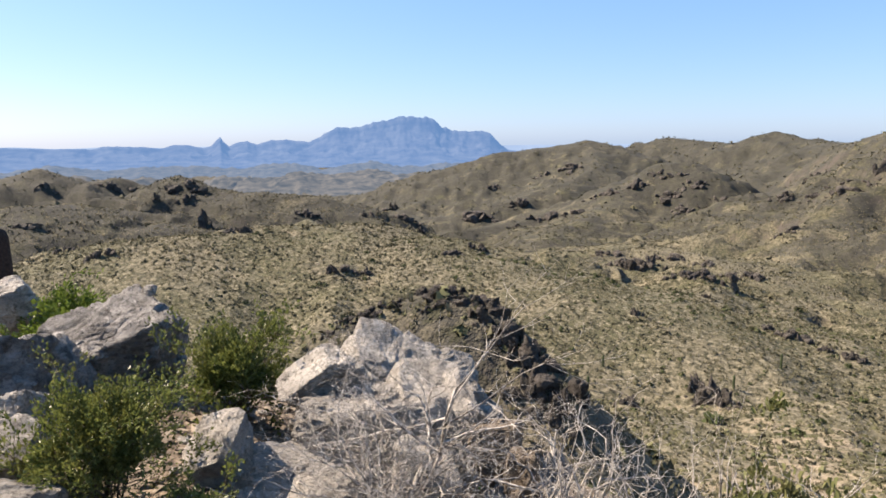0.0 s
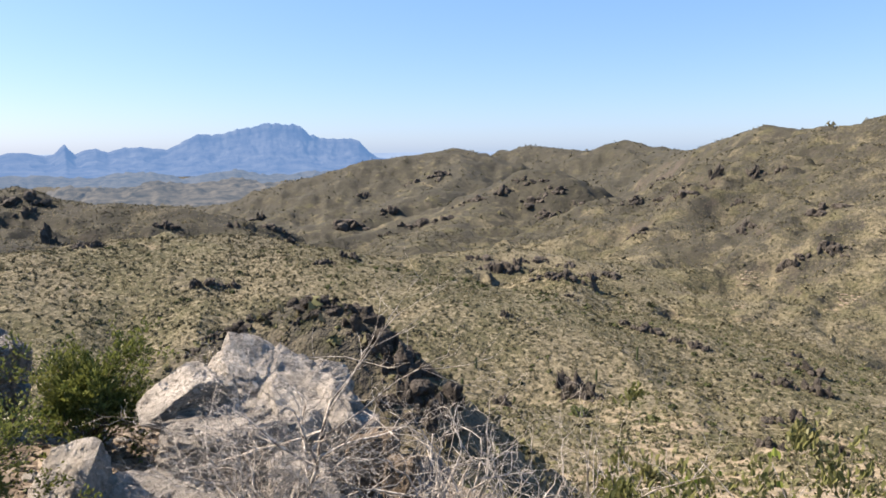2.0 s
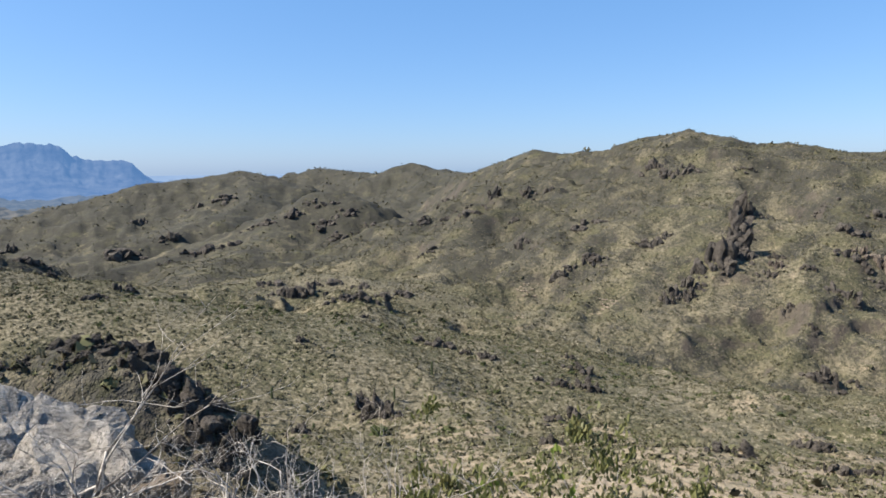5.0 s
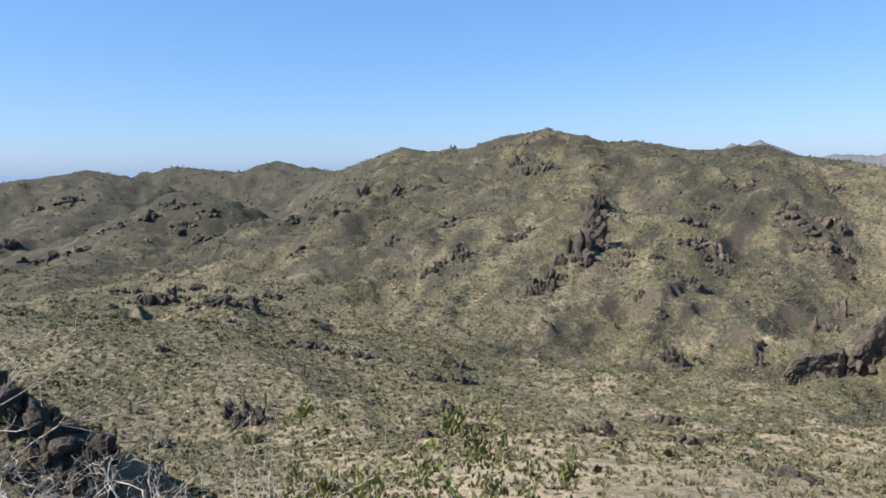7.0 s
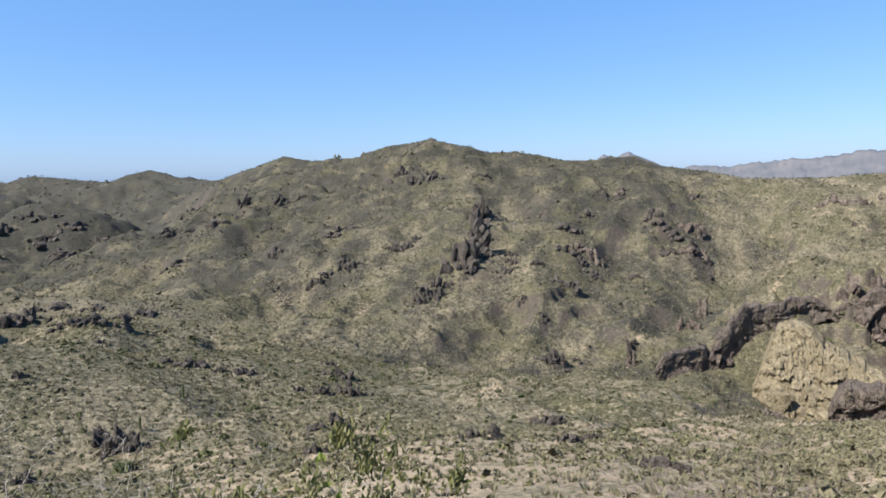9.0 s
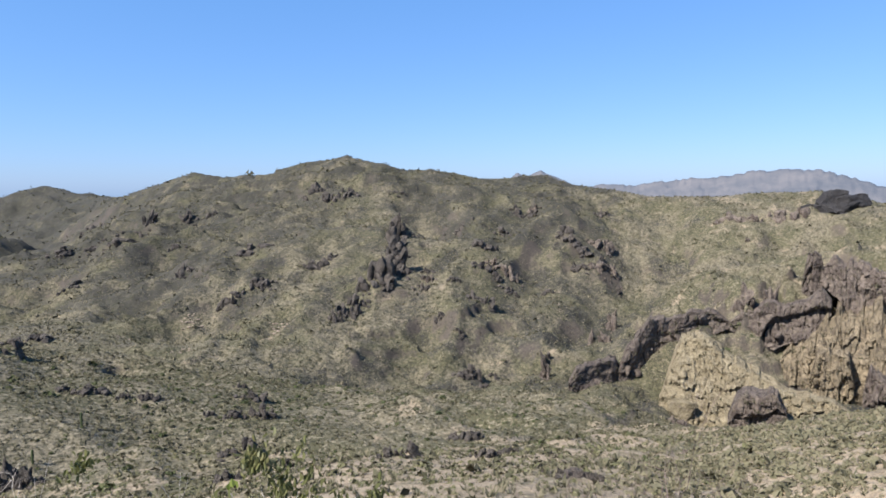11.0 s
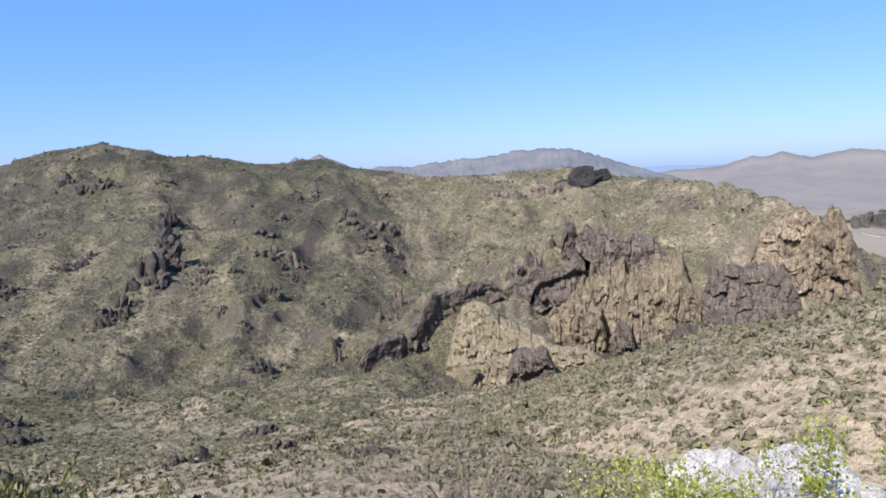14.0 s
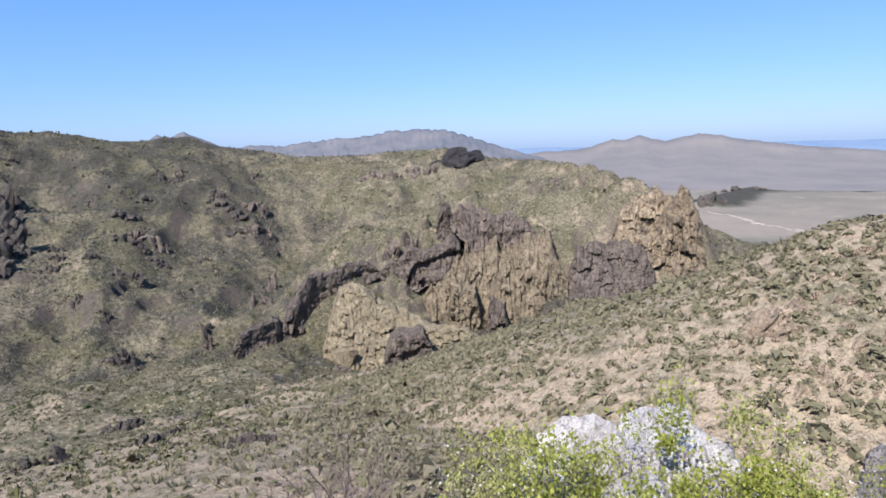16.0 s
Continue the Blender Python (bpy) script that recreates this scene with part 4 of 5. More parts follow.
def scree(bearing, dist, width, height, seed):
    """A pale chute of broken stone that runs up the hillside."""
    rng = np.random.default_rng(seed)
    count = 24
    d, o = dist + rng.uniform(0, 2.2 * height, count), rng.normal(0, 0.35 * width, count)
    c, side = spot(bearing, 1), spot(bearing + 90, 1)
    xs, ys = c.x * d + side.x * o, c.y * d + side.y * o
    zs = land(xs, ys)
    root = empty("scree_chute", (xs[0], ys[0], zs[0]))
    for i in range(count):
        w = rng.uniform(0.05, 0.2) * width
        m = (Matrix.Translation(Vector((xs[i], ys[i], zs[i] - 0.06 * w)) - root.location) @ Euler((0, 0, rng.uniform(0, 6.28))).to_matrix().to_4x4()
             @ Matrix.Diagonal((w, w * 0.8, w * 0.35, 1)))
        part("rock", some_rock(TAN_PALE, int(rng.integers(0, 9)), 2), root, m=m)
    return tagged(root, "pale broken stones down the scrubby hillside", "rocks", "scree chutes")


for i, (b, d, w, h) in enumerate(SCAR_ROCKS):
    scree(b, d, w, h, 7300 + i)

# the dark knoll close by: crags along its top and its shaded end
KNOLL = [(-9.0, 47.6, 3.6, 0.9), (-5.6, 47.6, 4.2, 1.0), (-2.4, 47.6, 4.4, 1.2), (0.4, 46.2, 4.2, 1.7), (2.6, 44.8, 4.0, 1.8), (4.4, 43.4, 3.6, 2.2),
         (6.2, 42.0, 3.4, 1.8), (8.2, 40.6, 3.6, 2.0), (9.9, 39.2, 3.4, 2.2), (11.0, 38.3, 2.4, 2.0), (7.6, 39.2, 3.4, 1.8), (9.2, 38.2, 3.0, 1.8),
         (-0.8, 45.0, 1.8, 0.7)]
for i, (b, d, w, h) in enumerate(KNOLL):
    outcrop(b, d, w, h, DARK_ROCK, "dark crag on the edge of the near knoll", "crags of the near knoll", 9100 + i, 0.32 if i < 6 else 0.5)


# ---- canyon walls ----
def joints(s, z, wide, tall, seed):
    """Blocks between joints: each stands at its own depth and tilt. Gives the relief and the open cracks."""
    q = (s + 0.5 * wide * value_noise(s / wide, z / (1.6 * tall), seed) + 0.25 * wide * value_noise(s / (0.4 * wide), z / (0.5 * tall), seed + 9)) / wide
    i = np.floor(q).astype(np.int64)
    p = z / tall + lattice(i, i * 0, seed + 1) + 0.3 * value_noise(s / wide, z / tall, seed + 2)
    j = np.floor(p).astype(np.int64)
    u, v = q - i, p - j
    relief = lattice(i, j, seed + 3) + 0.9 * lattice(i, j, seed + 4) * (u - 0.5) + 0.9 * lattice(i, j, seed + 5) * (v - 0.5)
    crack = np.exp(-(np.minimum(u, 1 - u) * wide / 0.4) ** 2) + 0.4 * np.exp(-(np.minimum(v, 1 - v) * tall / 0.4) ** 2)
    return relief, crack


LEDGE_PLANTS = []


def cliff(name, label, material, line, seed, flute=3.0, lip=0.0, lean=0.22, block=6.0, tall=2.2, ragged=1.0):
    """A jointed rock face along a line of (bearing, distance, foot, rim); a brow may hang over its foot."""
    b, r, foot, rim = (np.array(c, float) for c in zip(*line))
    length = np.radians(b[-1] - b[0]) * r.mean()
    cols = max(40, int(length / 0.45))
    bb = np.linspace(b[0], b[-1], cols)
    rr, lo, hi = np.interp(bb, b, r), np.interp(bb, b, foot), np.interp(bb, b, rim)
    s = np.linspace(0, length, cols)
    end = np.clip(np.minimum(s, length - s) / (0.10 * length + 1), 0, 1)
    step = np.floor((s + 1.2 * value_noise(s / 3, s * 0, seed + 7)) / (0.5 * block)).astype(np.int64)
    crown = 0.07 * lattice(step, step * 0, seed + 6) + 0.14 * value_noise(s / 9, s * 0, seed + 10) + 0.05 * value_noise(s / 3.5, s * 0, seed + 8)
    crown = crown * ragged
    h = (hi - lo) * (0.3 + 0.7 * end)
    rows = 44
    v = np.linspace(-0.3, 1, rows)[:, None]
    S, Z = np.tile(s, (rows, 1)), lo + h * (v + crown * np.clip((v - 0.7) / 0.3, 0, 1))
    big, split = joints(S, Z, block, block * tall, seed)
    mid, fine = joints(S, Z, 0.42 * block, 0.42 * block * tall, seed + 20)
    small, _ = joints(S, Z, 1.6, 1.9, seed + 40)
    ribs = 0.6 * big + 0.3 * mid + 0.1 * small + 0.25 * value_noise(S / 14, Z / 9, seed + 3) + 0.4 * value_noise(S / 5, Z / 4, seed + 17) + 0.8 * value_noise(S / 13, Z / 34, seed + 18) - 0.22 * split - 0.10 * fine
    brow = np.clip((v - 0.34 - 0.2 * value_noise(S / 7, S * 0, seed + 14)) / 0.16, 0, 1)
    brow = brow * np.clip(0.8 + 0.6 * value_noise(S / 12, S * 0, seed + 15), 0.2, 1.2)
    ribs = ribs * (1 - 0.6 * np.clip((v - 0.72) / 0.28, 0, 1))
    R = rr - 1 + (v - 0.5) * lean * h - flute * ribs - lip * h * brow
    caps_r, caps_z = [], []
    for k in range(1, 13):
        caps_r.append(R[-1] + k * (h * (0.1 + 0.12 * lip) + 0.5))
        caps_z.append(Z[-1] + 0.016 * k * h - 0.004 * k * k * h + 0.05 * h * value_noise(s / 3, s * 0 + k, seed + 16))
    R, Z = np.vstack([R, caps_r]), np.vstack([Z, caps_z])
    a = np.radians(bb)
    verts = np.stack([R * np.sin(a), R * np.cos(a), Z], -1).reshape(-1, 3)
    me = fast_mesh(name, verts, grid_faces(rows + 12, cols)[:, ::-1], False)
    me.materials.append(material)
    mid = cols // 2
    root = empty(name, (R[9, mid] * math.sin(a[mid]), R[9, mid] * math.cos(a[mid]), float(lo[mid])))
    part("rock_face", me, root, m=Matrix.Translation(-root.location))
    rng = np.random.default_rng(seed + 500)
    for i in range(int(np.clip(length / 7, 3, 12))):
        j, k = int(rng.integers(2, cols - 2)), int(rng.integers(9, 22))
        high = max(h[j], 2) * rng.uniform(0.10, 0.26)
        wide = high * rng.uniform(0.6, 1.2)
        at = Vector((R[k, j] * math.sin(a[j]), R[k, j] * math.cos(a[j]), Z[k, j] - high * 0.35))
        m = (Matrix.Translation(at - root.location) @ Euler((rng.normal(0, 0.16), rng.normal(0, 0.16), rng.uniform(0, 6.28))).to_matrix().to_4x4()
             @ Matrix.Diagonal((wide, wide * rng.uniform(0.6, 1.0), high, 1)))
        part("rock", chunk(material, int(rng.integers(0, 14)), 3), root, m=m)
    for i in range(int(0.09 * length * h.mean())):
        j, k = int(rng.integers(2, cols - 2)), int(rng.integers(9, rows))
        LEDGE_PLANTS.append((R[k, j] * math.sin(a[j]), R[k, j] * math.cos(a[j]), Z[k, j]))
    return tagged(root, label, "cliff", "canyon walls")


BLOCKS_LOW = [
    (67.02, 297, -86.5, -79.5), (67.87, 301, -85.7, -78.1), (69.02, 307, -86.0, -78.7), (69.94, 312, -88.5, -78.9),
    (70.7, 316, -94.4, -80.3), (71.48, 322, -92.2, -80.5),
]
OVERHANG = [
    (70.61, 316, -92.1, -82.9), (71.23, 319, -89.0, -76.9), (71.89, 325, -87.1, -71.6), (72.9, 335, -83.3, -67.3),
    (74.14, 347, -77.9, -64.9), (75.6, 356, -74.5, -62.9), (76.82, 364, -73.5, -61.0), (78.03, 372, -71.0, -61.1),
    (79.58, 373, -69.8, -62.1),
]
ARCH = [
    (79.57, 373, -70.5, -62.8), (80.68, 374, -72.2, -61.9), (81.31, 375, -76.4, -60.9), (81.63, 375, -85.0, -59.1),
    (82.19, 375, -75.5, -57.4), (83.37, 376, -72.7, -57.1), (84.84, 377, -69.3, -54.4), (85.84, 378, -65.4, -48.5),
    (86.53, 379, -60.1, -43.3),
]
CLEFT = [
    (84.53, 395, -51.4, -40.4), (85.04, 395, -49.5, -32.9), (85.52, 395, -48.3, -32.3), (86.05, 395, -45.7, -36.4),
]
UPPER = [
    (85.68, 395, -45.6, -29.7), (86.87, 395, -49.2, -33.2), (87.81, 395, -56.7, -35.3), (88.53, 395, -60.2, -37.4),
    (89.73, 395, -55.6, -39.6), (90.93, 395, -57.1, -41.1), (92.12, 395, -57.9, -43.2), (93.17, 395, -55.3, -45.3),
]
TUFF_LOW = [
    (74.40, 305, -96.1, -81.1), (75.00, 305, -98.4, -70.1), (76.29, 305, -99.5, -64.6), (77.54, 305, -100.9, -67.3), (78.99, 305, -102.1, -72.3),
    (81.04, 305, -101.2, -78.3), (83.46, 305, -97.0, -83.2), (85.83, 305, -93.8, -84.8), (88.51, 305, -91.7, -85.8),
]
BLOCK = [
    (79.65, 274, -90.8, -80.1), (80.64, 274, -91.1, -78.4), (82.14, 274, -89.5, -77.3), (83.15, 274, -85.8, -75.5),
    (83.84, 274, -83.4, -78.1),
]
TUFF_MID = [
    (82.52, 365, -92.0, -79.2), (84.0, 365, -93.0, -74.8), (85.73, 365, -95.3, -67.2), (87.69, 365, -100.1, -60.6),
    (89.65, 365, -102.8, -57.0), (91.59, 365, -100.2, -55.3), (93.52, 365, -96.9, -55.4), (94.95, 365, -89.2, -53.0),
    (95.66, 365, -81.6, -57.3),
]
PINNACLE = [
    (85.31, 350, -90.7, -77.1), (85.96, 350, -90.8, -73.0), (86.79, 350, -90.9, -74.9), (87.77, 350, -91.6, -73.2),
    (88.25, 350, -91.0, -83.0),
]
PINNACLES = [
    (88.73, 345, -95.3, -83.4), (89.22, 345, -95.9, -79.5), (90.0, 345, -96.6, -82.0), (90.59, 345, -95.3, -84.4),
]
PURPLE = [
    (95.52, 372, -82.5, -60.3), (97.3, 374, -82.1, -55.6), (99.15, 376, -83.6, -57.0), (100.98, 378, -81.7, -59.1),
    (102.77, 380, -76.7, -62.3),
]
MESA = [
    (99.04, 402, -64.3, -48.3), (100.03, 402, -62.9, -39.1), (101.37, 402, -62.1, -32.0), (102.69, 402, -60.0, -29.2),
    (103.78, 402, -57.2, -31.4), (104.6, 402, -55.2, -35.3),
]
MESA_END = [
    (100.3, 394, -81.4, -63.6), (101.86, 394, -79.1, -53.1), (103.17, 394, -76.8, -42.8), (104.25, 394, -74.6, -33.3),
    (105.1, 394, -73.1, -31.5), (105.96, 394, -72.2, -37.6), (106.45, 394, -71.5, -49.4), (106.73, 394, -71.4, -61.9),
]

cliff("cliff", "low purple-brown rock steps below the overhang", CLIFF_ROCK, BLOCKS_LOW, 1, 1.8, 0.16, 0.4, 6, 1.0)
cliff("cliff", "purple-brown overhanging cliff band with deep shade", CLIFF_ROCK, OVERHANG, 2, 2.0, 0.13, 0.4, 7, 1.0)
cliff("cliff", "brown cliff arch over a green hollow", CLIFF_ROCK, ARCH, 3, 2.4, 0.34, 0.3, 7, 1.2)
cliff("cliff", "dark split buttress above the canyon", CLIFF_ROCK, CLEFT, 9, 1.8, 0.25, 0.2, 4, 2.0)
cliff("cliff", "fluted brown upper cliff below the mesa", CLIFF_ROCK, UPPER, 4, 2.0, 0.1, 0.3, 5, 2.5)
cliff("cliff", "pale yellow tuff cliff in the canyon floor", TUFF, TUFF_LOW, 5, 2.6, 0.0, 0.9, 5, 0.6, 0.4)
cliff("cliff", "columned yellow-grey tuff wall of the canyon", TUFF_GREY, TUFF_MID, 6, 2.9, 0.04, 0.5, 6, 1.7)
cliff("cliff", "dark columned rock standing before the tuff wall", TUFF_GREY, PINNACLE, 10, 2.6, 0.2, 0.1, 4, 3.0)
cliff("cliff", "split dark pinnacle before the tuff wall", CLIFF_ROCK, PINNACLES, 11, 2.4, 0.25, 0.1, 3.5, 3.0)
cliff("cliff", "rounded purple-brown cliff beside the canyon", CLIFF_ROCK, PURPLE, 7, 2.8, 0.06, 0.9, 6, 1.1)
cliff("cliff", "pale tan crag on the mesa's end", TAN_CLIFF, MESA, 8, 3.4, 0.0, 0.6, 6, 1.3)
cliff("cliff", "tan and grey cliff at the mesa's end", TAN_CLIFF, MESA_END, 12, 3.6, 0.06, 0.3, 6, 1.8)
cliff("cliff", "small dark red-brown rock block in the canyon", CLIFF_ROCK, BLOCK, 13, 1.6, 0.3, 0.1, 4, 1.6)


# ---- scrub ----
def ledge_shrubs():
    """Shrubs that root in the cracks and on the ledges of the cliffs."""
    rng = np.random.default_rng(515)
    at = np.array(LEDGE_PLANTS)
    n, leaves = len(at), 22
    s = 0.75 * np.exp(rng.normal(0, 0.4, n))
    u = rng.normal(size=(n, leaves, 3))
    u /= np.linalg.norm(u, axis=2)[:, :, None]
    core = at[:, None] + u * (s[:, None] * rng.uniform(0.3, 1.0, (n, leaves)))[:, :, None] * np.array([0.8, 0.8, 0.7])
    verts = (core[:, :, None, :] + rng.normal(size=(n, leaves, 3, 3)) * (0.22 * s)[:, None, None, None]).reshape(-1, 3)
    me = fast_mesh("ledge_shrubs", verts, np.arange(len(verts)).reshape(-1, 3), False)
    me.materials.append(SCRUB)
    return tagged(new("ledge_shrubs", me), "olive shrubs rooted in the canyon cliffs", "shrubs", kind="stuff")


ledge_shrubs()


def scatter(name, label, material, lo, hi, count, size, leaves, seed, low=0.0, span=(-42, 125)):
    """Countless small shrubs: ragged tufts of leaves on the hillsides."""
    rng = np.random.default_rng(seed)
    bearing = np.radians(rng.uniform(*span, count))
    dist = np.sqrt(rng.uniform(lo * lo, hi * hi, count))
    x, y = dist * np.sin(bearing), dist * np.cos(bearing)
    thick = 0.55 + 0.5 * value_noise(x / 22, y / 22, seed) + 0.35 * value_noise(x / 6, y / 6, seed + 1)
    thin = np.clip((np.degrees(bearing) - span[0]) / 9, 0, 1) if span[0] > 0 else 1.0
    thin = thin * np.clip((span[1] - np.degrees(bearing)) / 9, 0, 1)
    keep = rng.uniform(0, 1, count) < (thick + low) * thin
    x, y = x[keep], y[keep]
    z = land(x, y)
    far = np.hypot(x, y)
    steep = np.abs(land(x * (1 + 2 / far), y * (1 + 2 / far)) - z) / 2 > 0.75
    wall = (far > 290) & (far < 412) & (np.degrees(np.arctan2(x, y)) > 73) & (np.degrees(np.arctan2(x, y)) < 107) & (rng.uniform(0, 1, len(x)) < 0.4)
    x, y, z = (c[~(steep | wall)] for c in (x, y, z))
    n = len(x)
    s = size * np.exp(rng.normal(0, 0.38, n)) * (1 + np.hypot(x, y) / 1500)
    u = rng.normal(size=(n, leaves, 3))
    u[:, :, 2] = np.abs(u[:, :, 2]) * 0.9
    u /= np.linalg.norm(u, axis=2)[:, :, None]
    core = u * (s[:, None] * rng.uniform(0.75, 1.0, (n, leaves)))[:, :, None] * np.array([0.55, 0.55, 0.52])
    core += np.stack([x, y, z - 0.02], -1)[:, None, :]
    # each tuft lies roughly along the crown, and frays at its corners
    side = np.cross(u, rng.normal(size=(n, leaves, 3)))
    side /= np.linalg.norm(side, axis=2)[:, :, None] + 1e-9
    over = np.cross(u, side)
    wide = (s * min(0.34, 0.36 * math.sqrt(10 / leaves)))[:, None, None]
    corners = [core + wide * (c * side + d * over) for c, d in ((1, 0), (-0.5, 0.87), (-0.5, -0.87))]
    verts = np.stack(corners, 2) + rng.normal(size=(n, leaves, 3, 3)) * (0.12 * s)[:, None, None, None]
    verts = verts.reshape(-1, 3)
    faces = np.arange(len(verts)).reshape(-1, 3)
    me = fast_mesh(name, verts, faces, False)
    me.materials.append(material)
    return tagged(new(name, me), label, "shrubs", kind="stuff")


def tussocks(name, label, material, lo, hi, count, size, seed, blades=11):
    """Clumps of bunch grass that cover the slopes, each a spray of blades."""
    rng = np.random.default_rng(seed)
    bearing = np.radians(rng.uniform(-42, 125, count))
    dist = np.sqrt(rng.uniform(lo * lo, hi * hi, count))
    x, y = dist * np.sin(bearing), dist * np.cos(bearing)
    keep = rng.uniform(0, 1, count) < 0.75 + 0.5 * value_noise(x / 14, y / 14, seed)
    x, y = x[keep], y[keep]
    n = len(x)
    at = np.stack([x, y, land(x, y) - 0.03], -1)[:, None]
    s = (size * np.exp(rng.normal(0, 0.35, n)))[:, None]
    a = rng.uniform(0, 2 * math.pi, (n, blades))
    out = np.stack([np.cos(a), np.sin(a), 0 * a], -1)
    side = np.stack([-np.sin(a), np.cos(a), 0 * a], -1)
    up = np.array([0, 0, 1.0])
    foot = at + out * (s * rng.uniform(0.0, 0.45, (n, blades)))[..., None]
    half = side * (s * rng.uniform(0.14, 0.26, (n, blades)))[..., None]
    tip = foot + out * (s * rng.uniform(0.2, 0.75, (n, blades)))[..., None] + up * (s * rng.uniform(0.45, 1.0, (n, blades)))[..., None]
    verts = np.stack([foot - half, foot + half, tip], 2).reshape(-1, 3)
    me = fast_mesh(name, verts, np.arange(len(verts)).reshape(-1, 3), False)
    me.materials.append(material)
    return tagged(new(name, me), label, "grass", kind="stuff")


tussocks("tussock_grass", "straw and olive bunch grass on the slopes", TUSSOCK, 22, 260, 54000, 0.43, 306, 8)
scatter("near_scrub", "low pale olive shrubs on the near slopes", SCRUB_PALE, 14, 140, 16000, 0.40, 13, 301, 0.1, (-52, 86))
scatter("hillside_scrub", "dotted olive scrub on the grassy hills", SCRUB, 40, 280, 56000, 0.50, 8, 302, 0.0, (-52, 86))
scatter("far_scrub", "dotted dark scrub on the far hillsides", SCRUB, 250, 760, 132000, 0.82, 5, 303, 0.0, (-52, 125))
scatter("distant_scrub", "dark specks of scrub on the distant hills", SCRUB, 740, 1750, 40000, 1.4, 4, 305, 0.0, (-52, 97))
scatter("spur_scrub", "rounded pale green shrubs on the sandy spur", SCRUB_SPUR, 26, 150, 21000, 0.50, 17, 307, 0.3, (70, 130))
scatter("slope_bushes", "dark green bushes in the hollows of the slopes", SCRUB_GREEN, 85, 250, 4200, 0.62, 34, 308, 0.0, (-20, 76))
scatter("hollow_bushes", "dense dark green bushes under the cliff arch", SCRUB_GREEN, 335, 378, 1500, 0.95, 16, 311, 0.6, (76.5, 82))
tussocks("hillside_grass", "pale straw bunch grass on the far slopes", TUSSOCK_PALE, 250, 600, 90000, 0.66, 309, 4)


# ---- the summit: boulders ----
def boulder(name, label, material, bearing, dist, top, width, depth, height, turn, seed, cuts=6, rough=0.08, level=4, group="summit boulders", planes=(), blocks=22):
    """A single boulder: its crown at height top, its foot in the ground."""
    at = spot(bearing, dist, top - height * 0.5)
    me = rock_mesh(seed, level, material, cuts, rough, planes=planes, blocks=blocks if level > 3 else 0)
    ob = new(name, me)
    yaw = -radians(bearing)
    ob.matrix_world = (Matrix.Translation(at) @ Euler((0, 0, yaw)).to_matrix().to_4x4()
                       @ Euler([radians(a) for a in turn]).to_matrix().to_4x4() @ Matrix.Diagonal((width * 0.6, depth * 0.6, height * 0.62, 1)))
    return tagged(ob, label, "boulder", group)


boulder("boulder", "large grey lichened boulder with a shaded face", GREY_ROCK, -26.5, 5.6, -1.16, 0.92, 0.95, 0.86, (0, 0, 0), 4011, level=6, blocks=26, rough=0.06,
        planes=((-0.34, -0.26, 0.90, 0.46), (0.12, -0.96, -0.26, 0.50), (0.97, -0.2, -0.1, 0.80), (-0.95, -0.2, 0.1, 0.92), (0, 1, 0.1, 0.8), (0, 0, -1, 0.9), (-0.55, -0.8, 0.1, 0.66), (0.75, 0.1, 0.65, 0.86)))
boulder("boulder", "dark grey rock block beside the large boulder", GREY_ROCK, -33.4, 5.3, -1.22, 0.62, 0.6, 0.62, (0, -6, -12), 4022)
boulder("boulder", "narrow grey rock wedge against the large boulder", GREY_ROCK, -30.6, 5.35, -1.27, 0.32, 0.5, 0.55, (0, -22, 0), 4023)
boulder("stone", "small pale stone lying on the large boulder", PALE_ROCK, -23.9, 5.55, -1.085, 0.11, 0.1, 0.07, (0, 0, 20), 4031)
boulder("boulder", "pale pinkish rock behind the green bush", PALE_ROCK, -33.0, 8.2, -1.42, 0.6, 0.5, 0.7, (10, -25, 0), 4041)
boulder("boulder", "pale grey broken rock among the bushes", PALE_ROCK, -33.2, 4.2, -1.33, 0.36, 0.36, 0.36, (0, 10, 30), 4051)
boulder("boulder", "pale grey broken rock on the summit", PALE_ROCK, -34.4, 3.7, -1.36, 0.34, 0.4, 0.4, (10, -10, 0), 4052)
boulder("boulder", "pale split rock slab low on the summit", PALE_ROCK, -34.0, 3.2, -1.38, 0.3, 0.3, 0.3, (0, 15, 0), 4053)
boulder("boulder", "large pale granite boulder with a pointed crown", PALE_ROCK, -5.4, 4.5, -1.29, 1.25, 1.1, 1.15, (0, 0, 0), 4061, level=6, blocks=18, rough=0.05,
        planes=((-0.80, -0.16, 0.58, 0.52), (0.42, -0.34, 0.84, 0.40), (-0.05, -1, 0.16, 0.60), (1, -0.1, 0.1, 0.92), (-1, -0.2, 0, 0.8), (0, 1, 0.2, 0.8), (0, 0, -1, 0.9), (-0.3, -0.62, 0.72, 0.56)))
boulder("boulder", "pale granite shoulder sloping off the large boulder", PALE_ROCK, -2.4, 4.2, -1.50, 0.70, 0.7, 0.6, (6, 18, 8), 4062)
boulder("boulder", "grey cracked rock end with a dark shaded side", PALE_ROCK, 0.8, 4.2, -1.50, 0.40, 0.6, 0.62, (0, 24, 10), 4063)
boulder("boulder", "long pale granite limb with a dark underside", PALE_ROCK, -10.9, 4.3, -1.39, 0.54, 0.40, 0.22, (0, -32, 4), 4064, level=5, blocks=14, cuts=3)
boulder("boulder", "broad pale granite block with a level top", PALE_ROCK, -6.7, 4.02, -1.51, 0.80, 0.55, 0.62, (5, 4, -6), 4066, level=6, blocks=14, cuts=3)
